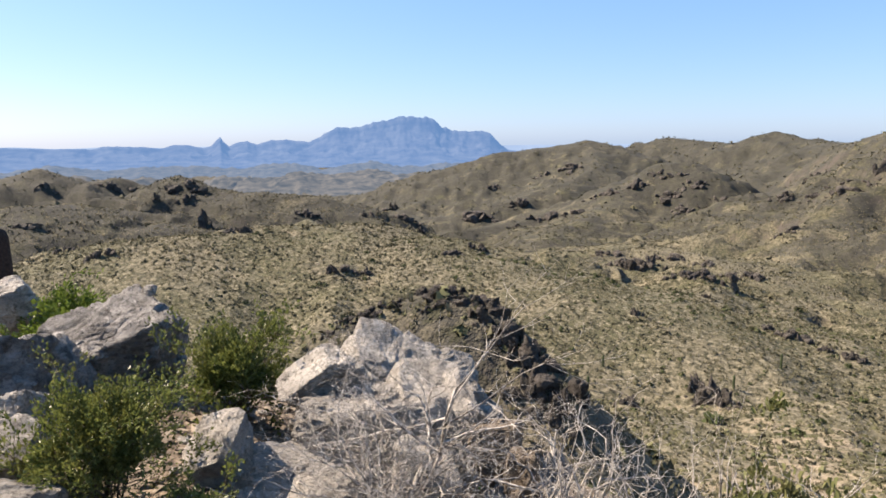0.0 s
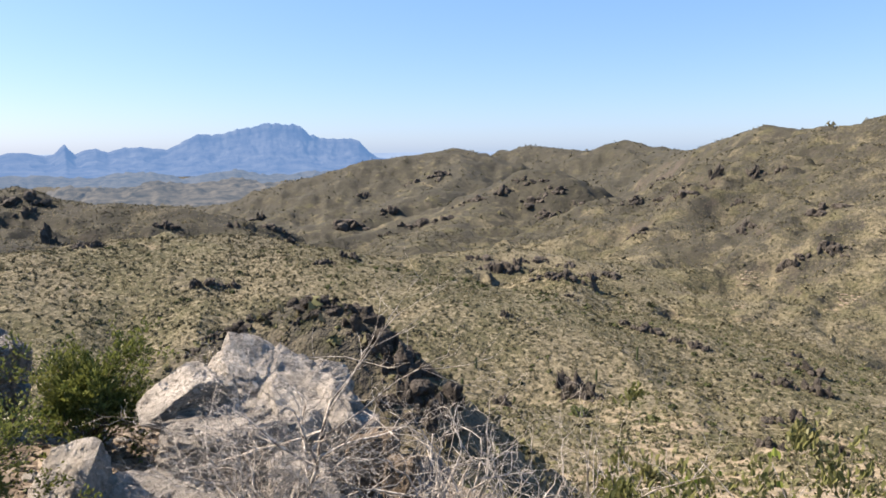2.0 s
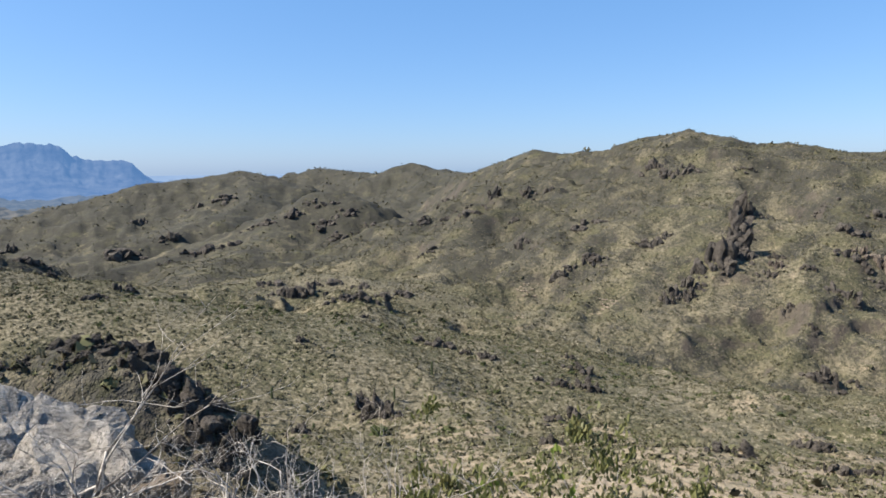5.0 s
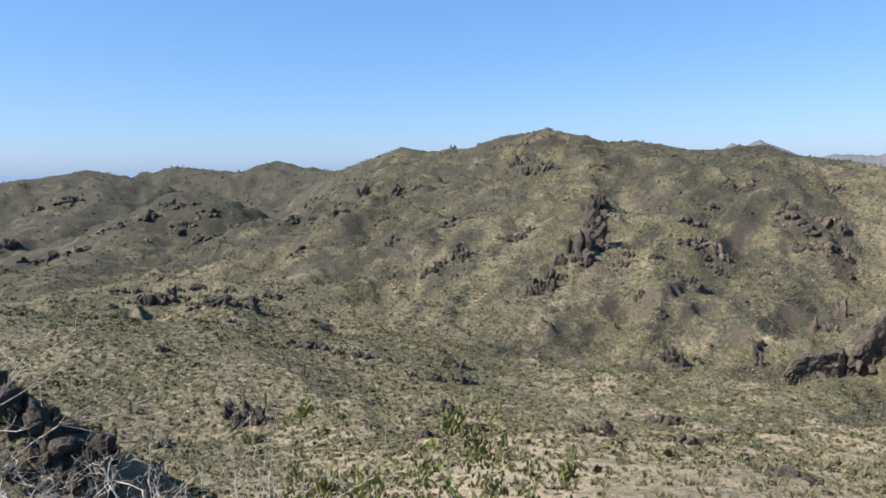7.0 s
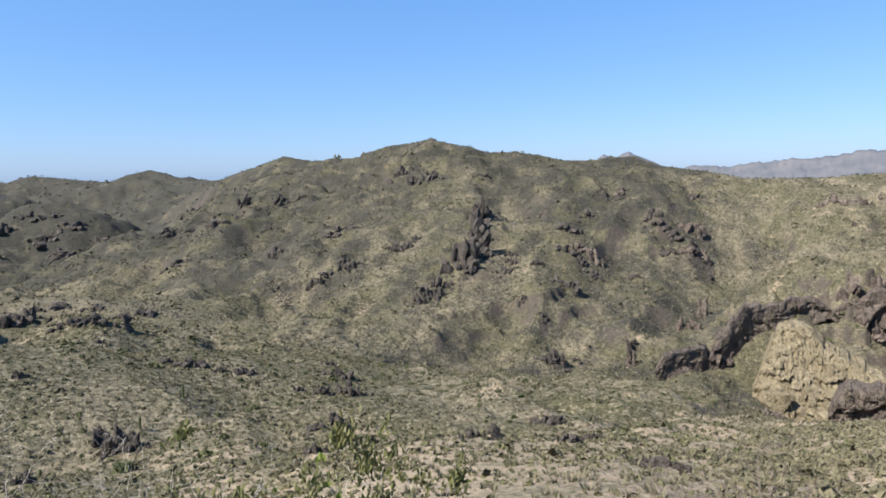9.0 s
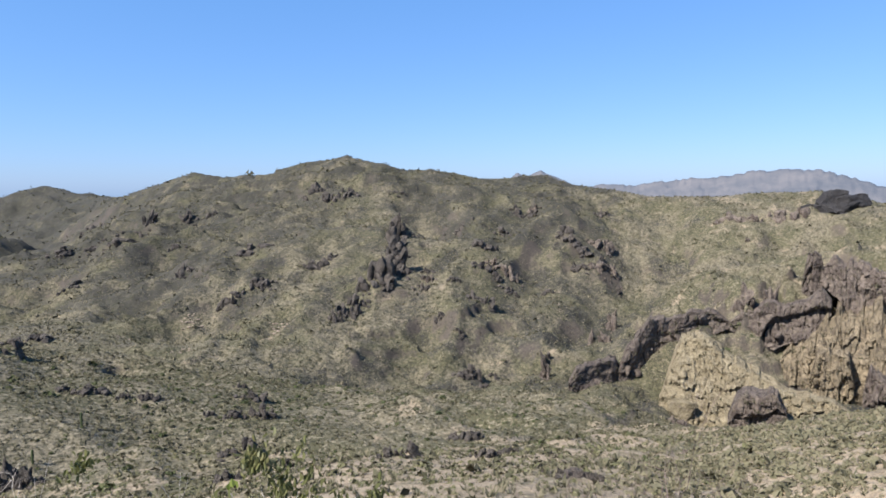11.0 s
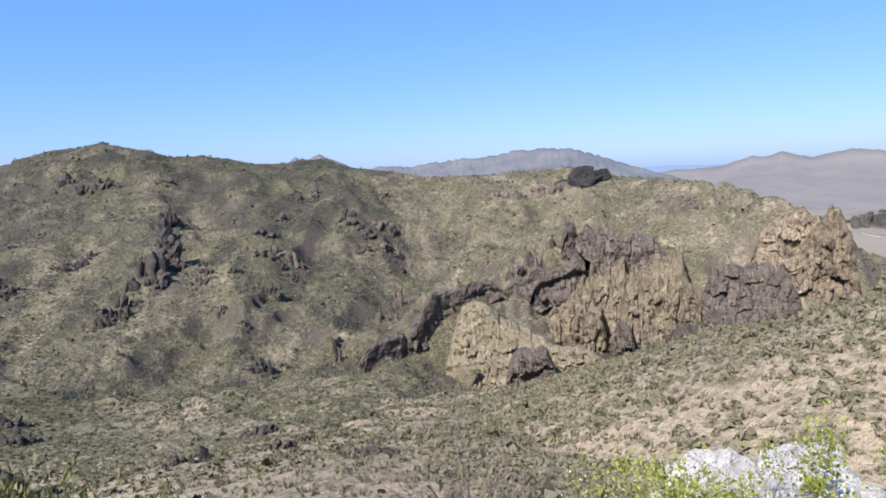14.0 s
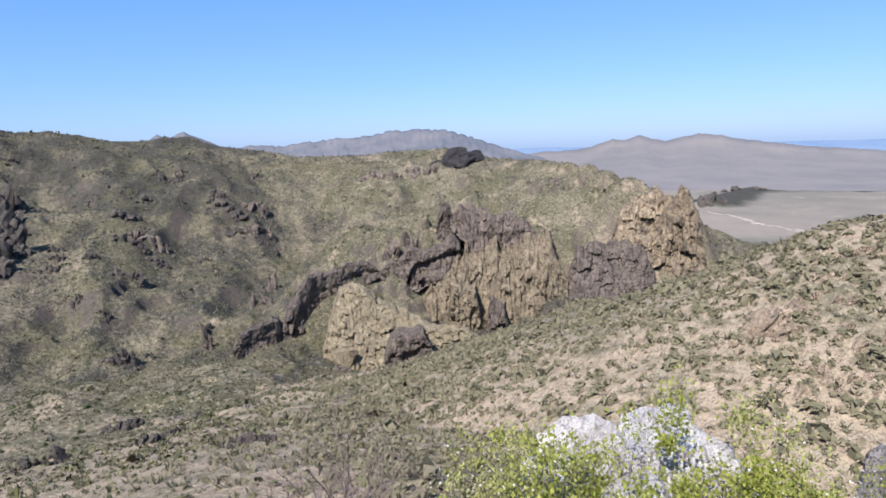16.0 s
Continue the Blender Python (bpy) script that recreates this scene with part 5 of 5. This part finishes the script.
boulder("boulder", "pale broken slab on the summit gravel", PALE_ROCK, -19.6, 3.7, -1.55, 0.46, 0.4, 0.36, (16, -20, 12), 4071)
boulder("boulder", "small pale broken stone on the summit gravel", PALE_ROCK, -18.0, 3.55, -1.70, 0.26, 0.22, 0.22, (0, -20, 0), 4072)
boulder("boulder", "flat pale stone sheet set in tan gravel", PALE_ROCK, -13.6, 3.6, -1.76, 0.7, 0.6, 0.22, (12, 6, 0), 4073)
boulder("boulder", "low pale rock under the dead brush", PALE_ROCK, -10.0, 3.35, -1.70, 0.5, 0.4, 0.3, (10, 0, 0), 4074)
boulder("boulder", "low grey rock under the dead brush", PALE_ROCK, -1.5, 3.5, -1.66, 0.44, 0.4, 0.4, (6, 12, 0), 4075)
boulder("boulder", "pale tan rock at the summit's edge", TAN_PALE, 4.3, 3.9, -1.66, 0.30, 0.34, 0.42, (0, 10, 0), 4076)
boulder("boulder", "tan rock knob at the summit's edge", TAN_PALE, 7.1, 3.7, -1.73, 0.24, 0.26, 0.44, (0, 8, 0), 4077)
boulder("boulder", "dark rock in shade at the summit's edge", GREY_ROCK, 9.0, 3.75, -1.80, 0.26, 0.3, 0.44, (0, 10, 0), 4078)
boulder("boulder", "bright white granite boulder behind the creosote", WHITE_ROCK, 103.6, 4.3, -1.66, 0.74, 0.8, 1.0, (0, -8, 0), 4091, level=6, blocks=14)
boulder("boulder", "white granite shoulder behind the creosote", WHITE_ROCK, 98.4, 4.1, -1.86, 0.66, 0.6, 0.8, (0, -24, 0), 4085, level=5)
boulder("boulder", "low white rock under the creosote", WHITE_ROCK, 95.0, 3.7, -1.82, 0.36, 0.4, 0.6, (0, 6, 20), 4084)
boulder("boulder", "white broken rock at the creosote's foot", WHITE_ROCK, 106.0, 3.9, -1.78, 0.5, 0.5, 0.7, (0, 10, 0), 4085)
boulder("boulder", "pale broken rock among creosote stems", WHITE_ROCK, 101.0, 3.3, -1.70, 0.5, 0.5, 0.6, (8, -6, 30), 4086)
boulder("boulder", "grey rock at the foot of the sandy spur", GREY_ROCK, 120.2, 5.2, -2.1, 0.5, 0.5, 1.2, (0, 0, 0), 4083)


def gravel():
    """Chips of stone and dry litter over the summit soil."""
    rng = np.random.default_rng(91)
    n = 9000
    b, d = np.radians(rng.uniform(-37, 24, n)), np.sqrt(rng.uniform(2.6 ** 2, 6.5 ** 2, n))
    x, y = d * np.sin(b), d * np.cos(b)
    at = np.stack([x, y, land(x, y)], -1)
    size = 0.018 * np.exp(rng.normal(0, 0.5, n))
    corner = rng.normal(size=(n, 4, 3)) * size[:, None, None]
    corner[:, :, 2] = np.abs(corner[:, :, 2]) * 0.5 - 0.003
    verts = (at[:, None] + corner).reshape(-1, 3)
    tri = np.array([[0, 1, 2], [0, 3, 1], [0, 2, 3], [1, 3, 2]])
    me = fast_mesh("gravel", verts, (np.arange(n)[:, None, None] * 4 + tri[None]).reshape(-1, 3), False)
    me.materials.append(CHIPS)
    return tagged(new("gravel", me), "tan and dark brown stone chips on the summit", "gravel", kind="stuff")


gravel()
rng_s = np.random.default_rng(77)
for i in range(80):
    b, d = rng_s.uniform(-35, 14), rng_s.uniform(2.9, 5.6)
    p = spot(b, d)
    w = float(np.exp(rng_s.normal(-2.55, 0.5)))
    boulder("stone", "small broken stone on the summit gravel", PALE_ROCK if i % 3 else GREY_ROCK, b, d, ground_z(p.x, p.y) + w * 0.4, w, w * 0.8, w * 0.6,
            (rng_s.uniform(-20, 20), rng_s.uniform(-20, 20), rng_s.uniform(0, 180)), 4200 + i % 7, 6, 0.06, 3, "loose stones")


# ---- the summit: plants ----
def grow(rng, at, way, length, radius, depth, out, wobble=0.25, fork=3, shrink=0.6, spread=0.8, lift=0.0):
    """Branches of a shrub as lines of points with a radius at each point."""
    n = 5
    pts, rad = [np.array(at, float)], [radius]
    d = np.array(way, float)
    for k in range(n):
        d = d + rng.normal(0, wobble, 3) + np.array([0, 0, lift])
        d /= np.linalg.norm(d)
        pts.append(pts[-1] + d * length / n)
        rad.append(radius * (1 - 0.6 * (k + 1) / n))
    out.append((np.array(pts), np.array(rad), depth))
    if depth:
        for k in range(fork):
            i = int(rng.integers(2, n + 1))
            side = d + rng.normal(0, spread, 3)
            side /= np.linalg.norm(side)
            grow(rng, pts[i], side, length * shrink * rng.uniform(0.7, 1.2), max(rad[i] * 0.75, 0.0011), depth - 1, out, wobble, fork, shrink, spread, lift)


def tubes(name, lines, material, sides=3):
    verts, faces, at = [], [], 0
    turn = np.linspace(0, 2 * math.pi, sides, False)
    seen, rings = [], []
    for pts, rad, _ in lines:
        d = np.gradient(pts, axis=0)
        d /= np.linalg.norm(d, axis=1)[:, None] + 1e-9
        a = np.cross(d, [0.3, 0.5, 0.81])
        a /= np.linalg.norm(a, axis=1)[:, None] + 1e-9
        b = np.cross(d, a)
        ring = pts[:, None] + rad[:, None, None] * (np.cos(turn)[None, :, None] * a[:, None] + np.sin(turn)[None, :, None] * b[:, None])
        verts.append(ring.reshape(-1, 3))
        faces.append(grid_faces(len(pts), sides, True) + at)
        if seen:
            # a twig grows out of the branch point where it starts
            far = np.linalg.norm(np.concatenate(seen) - pts[0], axis=1)
            near = int(far.argmin())
            if far[near] < 1e-3:
                k = np.concatenate(rings)[near]
                faces.append(np.array([[k, k + 1, at + 1, at]]))
        seen.append(pts)
        rings.append(at + np.arange(len(pts)) * sides)
        at += len(pts) * sides
    me = fast_mesh(name, np.concatenate(verts), np.concatenate(faces))
    me.materials.append(material)
    return me


def leaf_mesh(name, at, way, size, width, material, rng, fold=0.25):
    """Pointed leaves of two folded halves."""
    n = len(at)
    way = way / (np.linalg.norm(way, axis=1)[:, None] + 1e-9)
    side = np.cross(way, rng.normal(size=(n, 3)))
    side /= np.linalg.norm(side, axis=1)[:, None] + 1e-9
    up = np.cross(side, way)
    s = size * rng.uniform(0.6, 1.25, n)[:, None]
    tip, mid = at + way * s, at + way * s * 0.5
    if size > 0.042:
        # broad leaves: oval
        ring = [at] + [at + way * s * a + side * s * width * b + up * s * fold * abs(b) for a, b in ((0.28, 0.85), (0.68, 0.9))] + [tip] \
            + [at + way * s * a - side * s * width * b + up * s * fold * abs(b) for a, b in ((0.68, 0.9), (0.28, 0.85))]
        k = np.arange(n)[:, None] * 6
        faces = np.concatenate([k + np.array(f) for f in ((0, 1, 2), (0, 2, 3), (0, 3, 4), (0, 4, 5))], 1).reshape(-1, 3)
        me = fast_mesh(name, np.stack(ring, 1).reshape(-1, 3), faces, False)
        me.materials.append(material)
        return me
    left, right = mid + side * s * width + up * s * fold, mid - side * s * width + up * s * fold
    verts = np.stack([at, left, tip, right], 1).reshape(-1, 3)
    k = np.arange(n)[:, None] * 4
    faces = np.concatenate([k + np.array([0, 1, 2]), k + np.array([0, 2, 3])], 1).reshape(-1, 3)
    me = fast_mesh(name, verts, faces, False)
    me.materials.append(material)
    return me


def shrub(name, label, category, bearing, dist, height, width, stems, depth, seed, wood, leaf=None, leaves=0, leaf_size=0.025, leaf_width=0.28,
          thick=0.008, group="", fork=3, lean=0.0, wobble=0.25, upright=0.4, tips=1, dome=0.0, clumps=0):
    """A shrub that stands on the ground: woody stems, and foliage if it has any."""
    rng = np.random.default_rng(seed)
    p = spot(bearing, dist)
    base = Vector((p.x, p.y, ground_z(p.x, p.y) - 0.03))
    root = empty(name, base)
    lines, begins = [], []
    for i in range(stems):
        begins.append(len(lines))
        a = rng.uniform(0, 2 * math.pi)
        out_w = rng.uniform(0.1, 1.0) * width / max(height, 0.1)
        way = np.array([math.cos(a) * out_w + lean * math.cos(radians(bearing)), math.sin(a) * out_w - lean * math.sin(radians(bearing)), 1.0])
        way /= np.linalg.norm(way)
        start = np.array([rng.normal(0, 0.05 * width), rng.normal(0, 0.05 * width), 0])
        grow(rng, start, way, height * rng.uniform(0.5, 0.75), thick * rng.uniform(0.7, 1.1), depth, lines, wobble, fork, 0.58, 0.75, upright * 0.1)
    top = max(l[0][:, 2].max() for l in lines)
    k = height / top
    lines = [(l[0] * np.array([1, 1, k]), l[1], l[2]) for l in lines]
    if leaf:
        part("branchwork", tubes("branchwork", lines, wood), root)
    else:
        for first, last in zip(begins, begins[1:] + [len(lines)]):
            part("stem", tubes("stem", lines[first:last], wood), root)
    if leaf:
        ends = [l for l in lines if l[2] <= tips]
        pick = rng.integers(0, len(ends), leaves)
        j = rng.integers(1, 6, leaves)
        at = np.array([ends[q][0][i] for q, i in zip(pick, j)]) + rng.normal(0, 0.012 + 0.01 * width, (leaves, 3))
        way = np.array([ends[q][0][i] - ends[q][0][i - 1] for q, i in zip(pick, j)])
        way = way / (np.linalg.norm(way, axis=1)[:, None] + 1e-9) + rng.normal(0, 0.55, (leaves, 3)) + np.array([0, 0, upright])
        if clumps:
            # leaves in tufts at the branch ends
            hub = np.array([ends[q][0][-1] for q in rng.integers(0, len(ends), clumps)])
            hub = hub[hub[:, 2] > 0.45 * height]
            spread = rng.uniform(0.4, 1.3, len(hub))
            q = rng.integers(0, len(hub), leaves)
            at = hub[q] + rng.normal(0, 1, (leaves, 3)) * (0.05 * spread[q])[:, None]
            way[:, 2] += 0.5
        if clumps and leaf is LEAF_YELLOW:
            tuft = hub[rng.integers(0, len(hub), leaves // 14)] + rng.normal(0, 0.06, (leaves // 14, 3))
            part("seed_fluff", leaf_mesh("seed_fluff", tuft, rng.normal(size=tuft.shape), leaf_size * 0.55, 0.5, SEED_TUFT, rng), root)
            tagged(root.children[-1], "white fluffy seed tufts", kind="stuff")
        if dome:
            # leaves that fill the outer shell of the crown
            u = rng.normal(size=(leaves, 3))
            u /= np.linalg.norm(u, axis=1)[:, None]
            u[:, 2] = np.abs(u[:, 2]) - 0.15 * rng.uniform(0, 1, leaves)
            lump = 0.62 + 0.6 * noise3(u * 2, 0.5, seed)
            shell = u * (lump * rng.uniform(0.55, 1.0, leaves) ** 0.5)[:, None] * np.array([width * dome, width * dome, height * 0.62]) + np.array([0, 0, height * 0.36])
            at, way = np.concatenate([at, shell]), np.concatenate([way, u + rng.normal(0, 0.6, (leaves, 3)) + np.array([0, 0, 0.5])])
        part("foliage", leaf_mesh("foliage", at, way, leaf_size, leaf_width, leaf, rng), root)
    return tagged(root, label, category, group)


GREEN = "green bushes of the summit"
shrub("green_bush", "dense green small-leaved bush among grey rocks", "bush", -28.4, 3.35, 0.82, 0.50, 24, 2, 11, BARK, LEAF_GREEN, 8500, 0.024, 0.24, group=GREEN, tips=2, dome=0.72)
shrub("green_bush", "rounded green bush beside the pale boulder", "bush", -18.2, 4.75, 0.84, 0.50, 18, 2, 12, BARK, LEAF_GREEN, 6000, 0.032, 0.24, group=GREEN, tips=2, dome=0.72)
shrub("green_bush", "bright green bush behind the large boulder", "bush", -29.5, 7.6, 1.0, 0.66, 16, 2, 13, BARK, LEAF_BRIGHT, 4500, 0.045, 0.22, group=GREEN, tips=2, dome=0.8)
shrub("green_bush", "small leafy green bush on the summit gravel", "bush", -21.0, 2.95, 0.36, 0.24, 8, 2, 14, BARK, LEAF_GREEN, 1500, 0.024, 0.3, group=GREEN)
shrub("green_bush", "sparse yellow-green seedling under the dead brush", "bush", 1.5, 3.15, 0.36, 0.14, 6, 1, 15, BARK, LEAF_BRIGHT, 200, 0.02, 0.3, group=GREEN)
DEAD = "dead brush of the summit"
shrub("dead_brush", "tangled grey leafless brush before the pale boulder", "dead shrub", -4.6, 3.2, 1.10, 0.66, 30, 3, 21, TWIG, thick=0.009, group=DEAD, fork=4, wobble=0.32)
shrub("dead_brush", "tall bare grey stems rising from the brush", "dead shrub", -4.4, 3.2, 1.5, 0.10, 2, 3, 22, TWIG, thick=0.019, group=DEAD, fork=4, lean=0.30, wobble=0.14)
shrub("dead_brush", "low tangle of bleached grey twigs", "dead shrub", 11.0, 3.45, 1.06, 0.56, 24, 3, 23, TWIG_PALE, thick=0.014, group=DEAD, wobble=0.36)
shrub("dead_brush", "low bleached grey twigs at the summit's edge", "dead shrub", 18.0, 3.6, 1.2, 0.46, 18, 3, 24, TWIG_PALE, thick=0.014, group=DEAD, wobble=0.36)
shrub("dead_brush", "leaning bare stick with lichened twigs", "dead shrub", 20.5, 3.2, 1.30, 0.10, 2, 3, 25, TWIG, thick=0.016, group=DEAD, lean=0.09, wobble=0.16)
shrub("dead_brush", "fine reddish-grey leafless bush on the slope", "dead shrub", 75.6, 4.1, 1.75, 0.5, 30, 3, 26, TWIG_RED, thick=0.011, group=DEAD, wobble=0.2, upright=0.8)
BROAD = "broad-leaved shrubs of the slope"
shrub("broadleaf_shrub", "shrub with upright oval olive leaves", "shrub", 29.0, 3.2, 1.1, 0.16, 8, 2, 31, TWIG, LEAF_OLIVE, 760, 0.046, 0.21, group=BROAD, upright=1.0, tips=0, clumps=26)
shrub("broadleaf_shrub", "shrub with upright oval green leaves", "shrub", 34.0, 3.2, 1.12, 0.18, 8, 2, 32, TWIG, LEAF_OLIVE, 760, 0.046, 0.21, group=BROAD, upright=1.0, tips=0, clumps=26)
shrub("broadleaf_shrub", "pale stick with a few yellow-green leaves", "shrub", 37.3, 3.1, 1.26, 0.08, 2, 1, 33, TWIG, LEAF_BRIGHT, 40, 0.046, 0.34, thick=0.012, group=BROAD, upright=1.0, tips=0, wobble=0.16)
shrub("broadleaf_shrub", "leafy shrub with grey stems and olive leaves", "shrub", 43.6, 3.2, 1.16, 0.2, 9, 2, 34, TWIG, LEAF_OLIVE, 760, 0.046, 0.21, group=BROAD, upright=1.0, tips=0, clumps=26)
shrub("broadleaf_shrub", "low leafy shrub with upright olive leaves", "shrub", 47.6, 3.25, 1.16, 0.18, 8, 2, 35, TWIG, LEAF_OLIVE, 760, 0.046, 0.21, group=BROAD, upright=1.0, tips=0, clumps=26)
CREO = "flowering creosote bushes"
for b, d, high, wide, seed, label in (
        (95.8, 3.3, 1.14, 0.32, 41, "airy yellow-green creosote with pale seed tufts"), (108.6, 3.2, 1.06, 0.26, 42, "airy yellow-green creosote beside the white boulder"),
        (111.6, 3.5, 1.26, 0.30, 43, "bright green creosote leaning over the slope"), (117.4, 3.2, 1.02, 0.30, 45, "low bright green creosote on the sandy slope"),
        (102.4, 3.1, 0.80, 0.26, 44, "thin low creosote sprays before the white boulder")):
    shrub("creosote_bush", label, "bush", b, d, high, wide, 26, 3, seed, TWIG_DARK, LEAF_YELLOW, 6400, 0.025, 0.36, group=CREO, upright=0.6, clumps=150)


def saguaro(bearing, dist, height, radius, label, material):
    """A ribbed cactus trunk with a rounded crown."""
    p = spot(bearing, dist)
    z0 = ground_z(p.x, p.y) - 0.05
    rows, cols = 22, 40
    v = np.linspace(0, 1, rows)[:, None]
    a = np.linspace(0, 2 * math.pi, cols, False)[None, :]
    body = np.sqrt(np.clip(1 - np.clip((v - 0.9) / 0.1, 0, 1) ** 2, 0, 1)) * (0.82 + 0.25 * np.sin(v * 2.6))
    r = radius * body * (1 + 0.09 * np.cos(a * 10))
    verts = np.stack([r * np.cos(a), r * np.sin(a), np.broadcast_to(v * height, r.shape)], -1).reshape(-1, 3)
    root = empty("saguaro", (p.x, p.y, z0))
    me = fast_mesh("trunk", verts, grid_faces(rows, cols, True)[:, ::-1])
    me.materials.append(material)
    part("trunk", me, root)
    return tagged(root, label, "cactus", "saguaros")


saguaro(-33.9, 11.0, 1.9, 0.16, "dark weathered saguaro trunk beside the summit rocks", CACTUS_DEAD)
for b, d, h in ((12.6, 140, 3.2), (13.8, 150, 2.6), (17.2, 132, 2.9), (24.2, 150, 3.0), (9.9, 128, 2.8), (27.5, 165, 3.4)):
    saguaro(b, d, h, 0.22, "slender green saguaro on the grassy slope", CACTUS)


# ---- the plain ----
def dry_wash():
    """A pale sandy stream bed that winds across the desert floor."""
    b = np.linspace(106.6, 117, 90)
    d = np.interp(b, [106.6, 109, 110.2, 112.6, 115.2, 117], [1340, 1250, 1150, 1080, 1020, 990])
    wide = 9 + np.clip(26 * value_noise(b * 1.3, b * 0, 61), -5, 24)
    rows = []
    for k in (-1, -0.4, 0.4, 1):
        r = d + k * wide + 8 * value_noise(b * 3, b * 0, 62)
        x, y = r * np.sin(np.radians(b)), r * np.cos(np.radians(b))
        rows.append(np.stack([x, y, land(x, y) + (0.9 if abs(k) < 1 else -0.6)], -1))
    me = fast_mesh("dry_wash", np.stack(rows).reshape(-1, 3), grid_faces(4, 90)[:, ::-1])
    me.materials.append(WASH)
    return tagged(new("dry_wash", me), "pale sandy dry wash across the desert plain", "stream bed", kind="structure")


dry_wash()
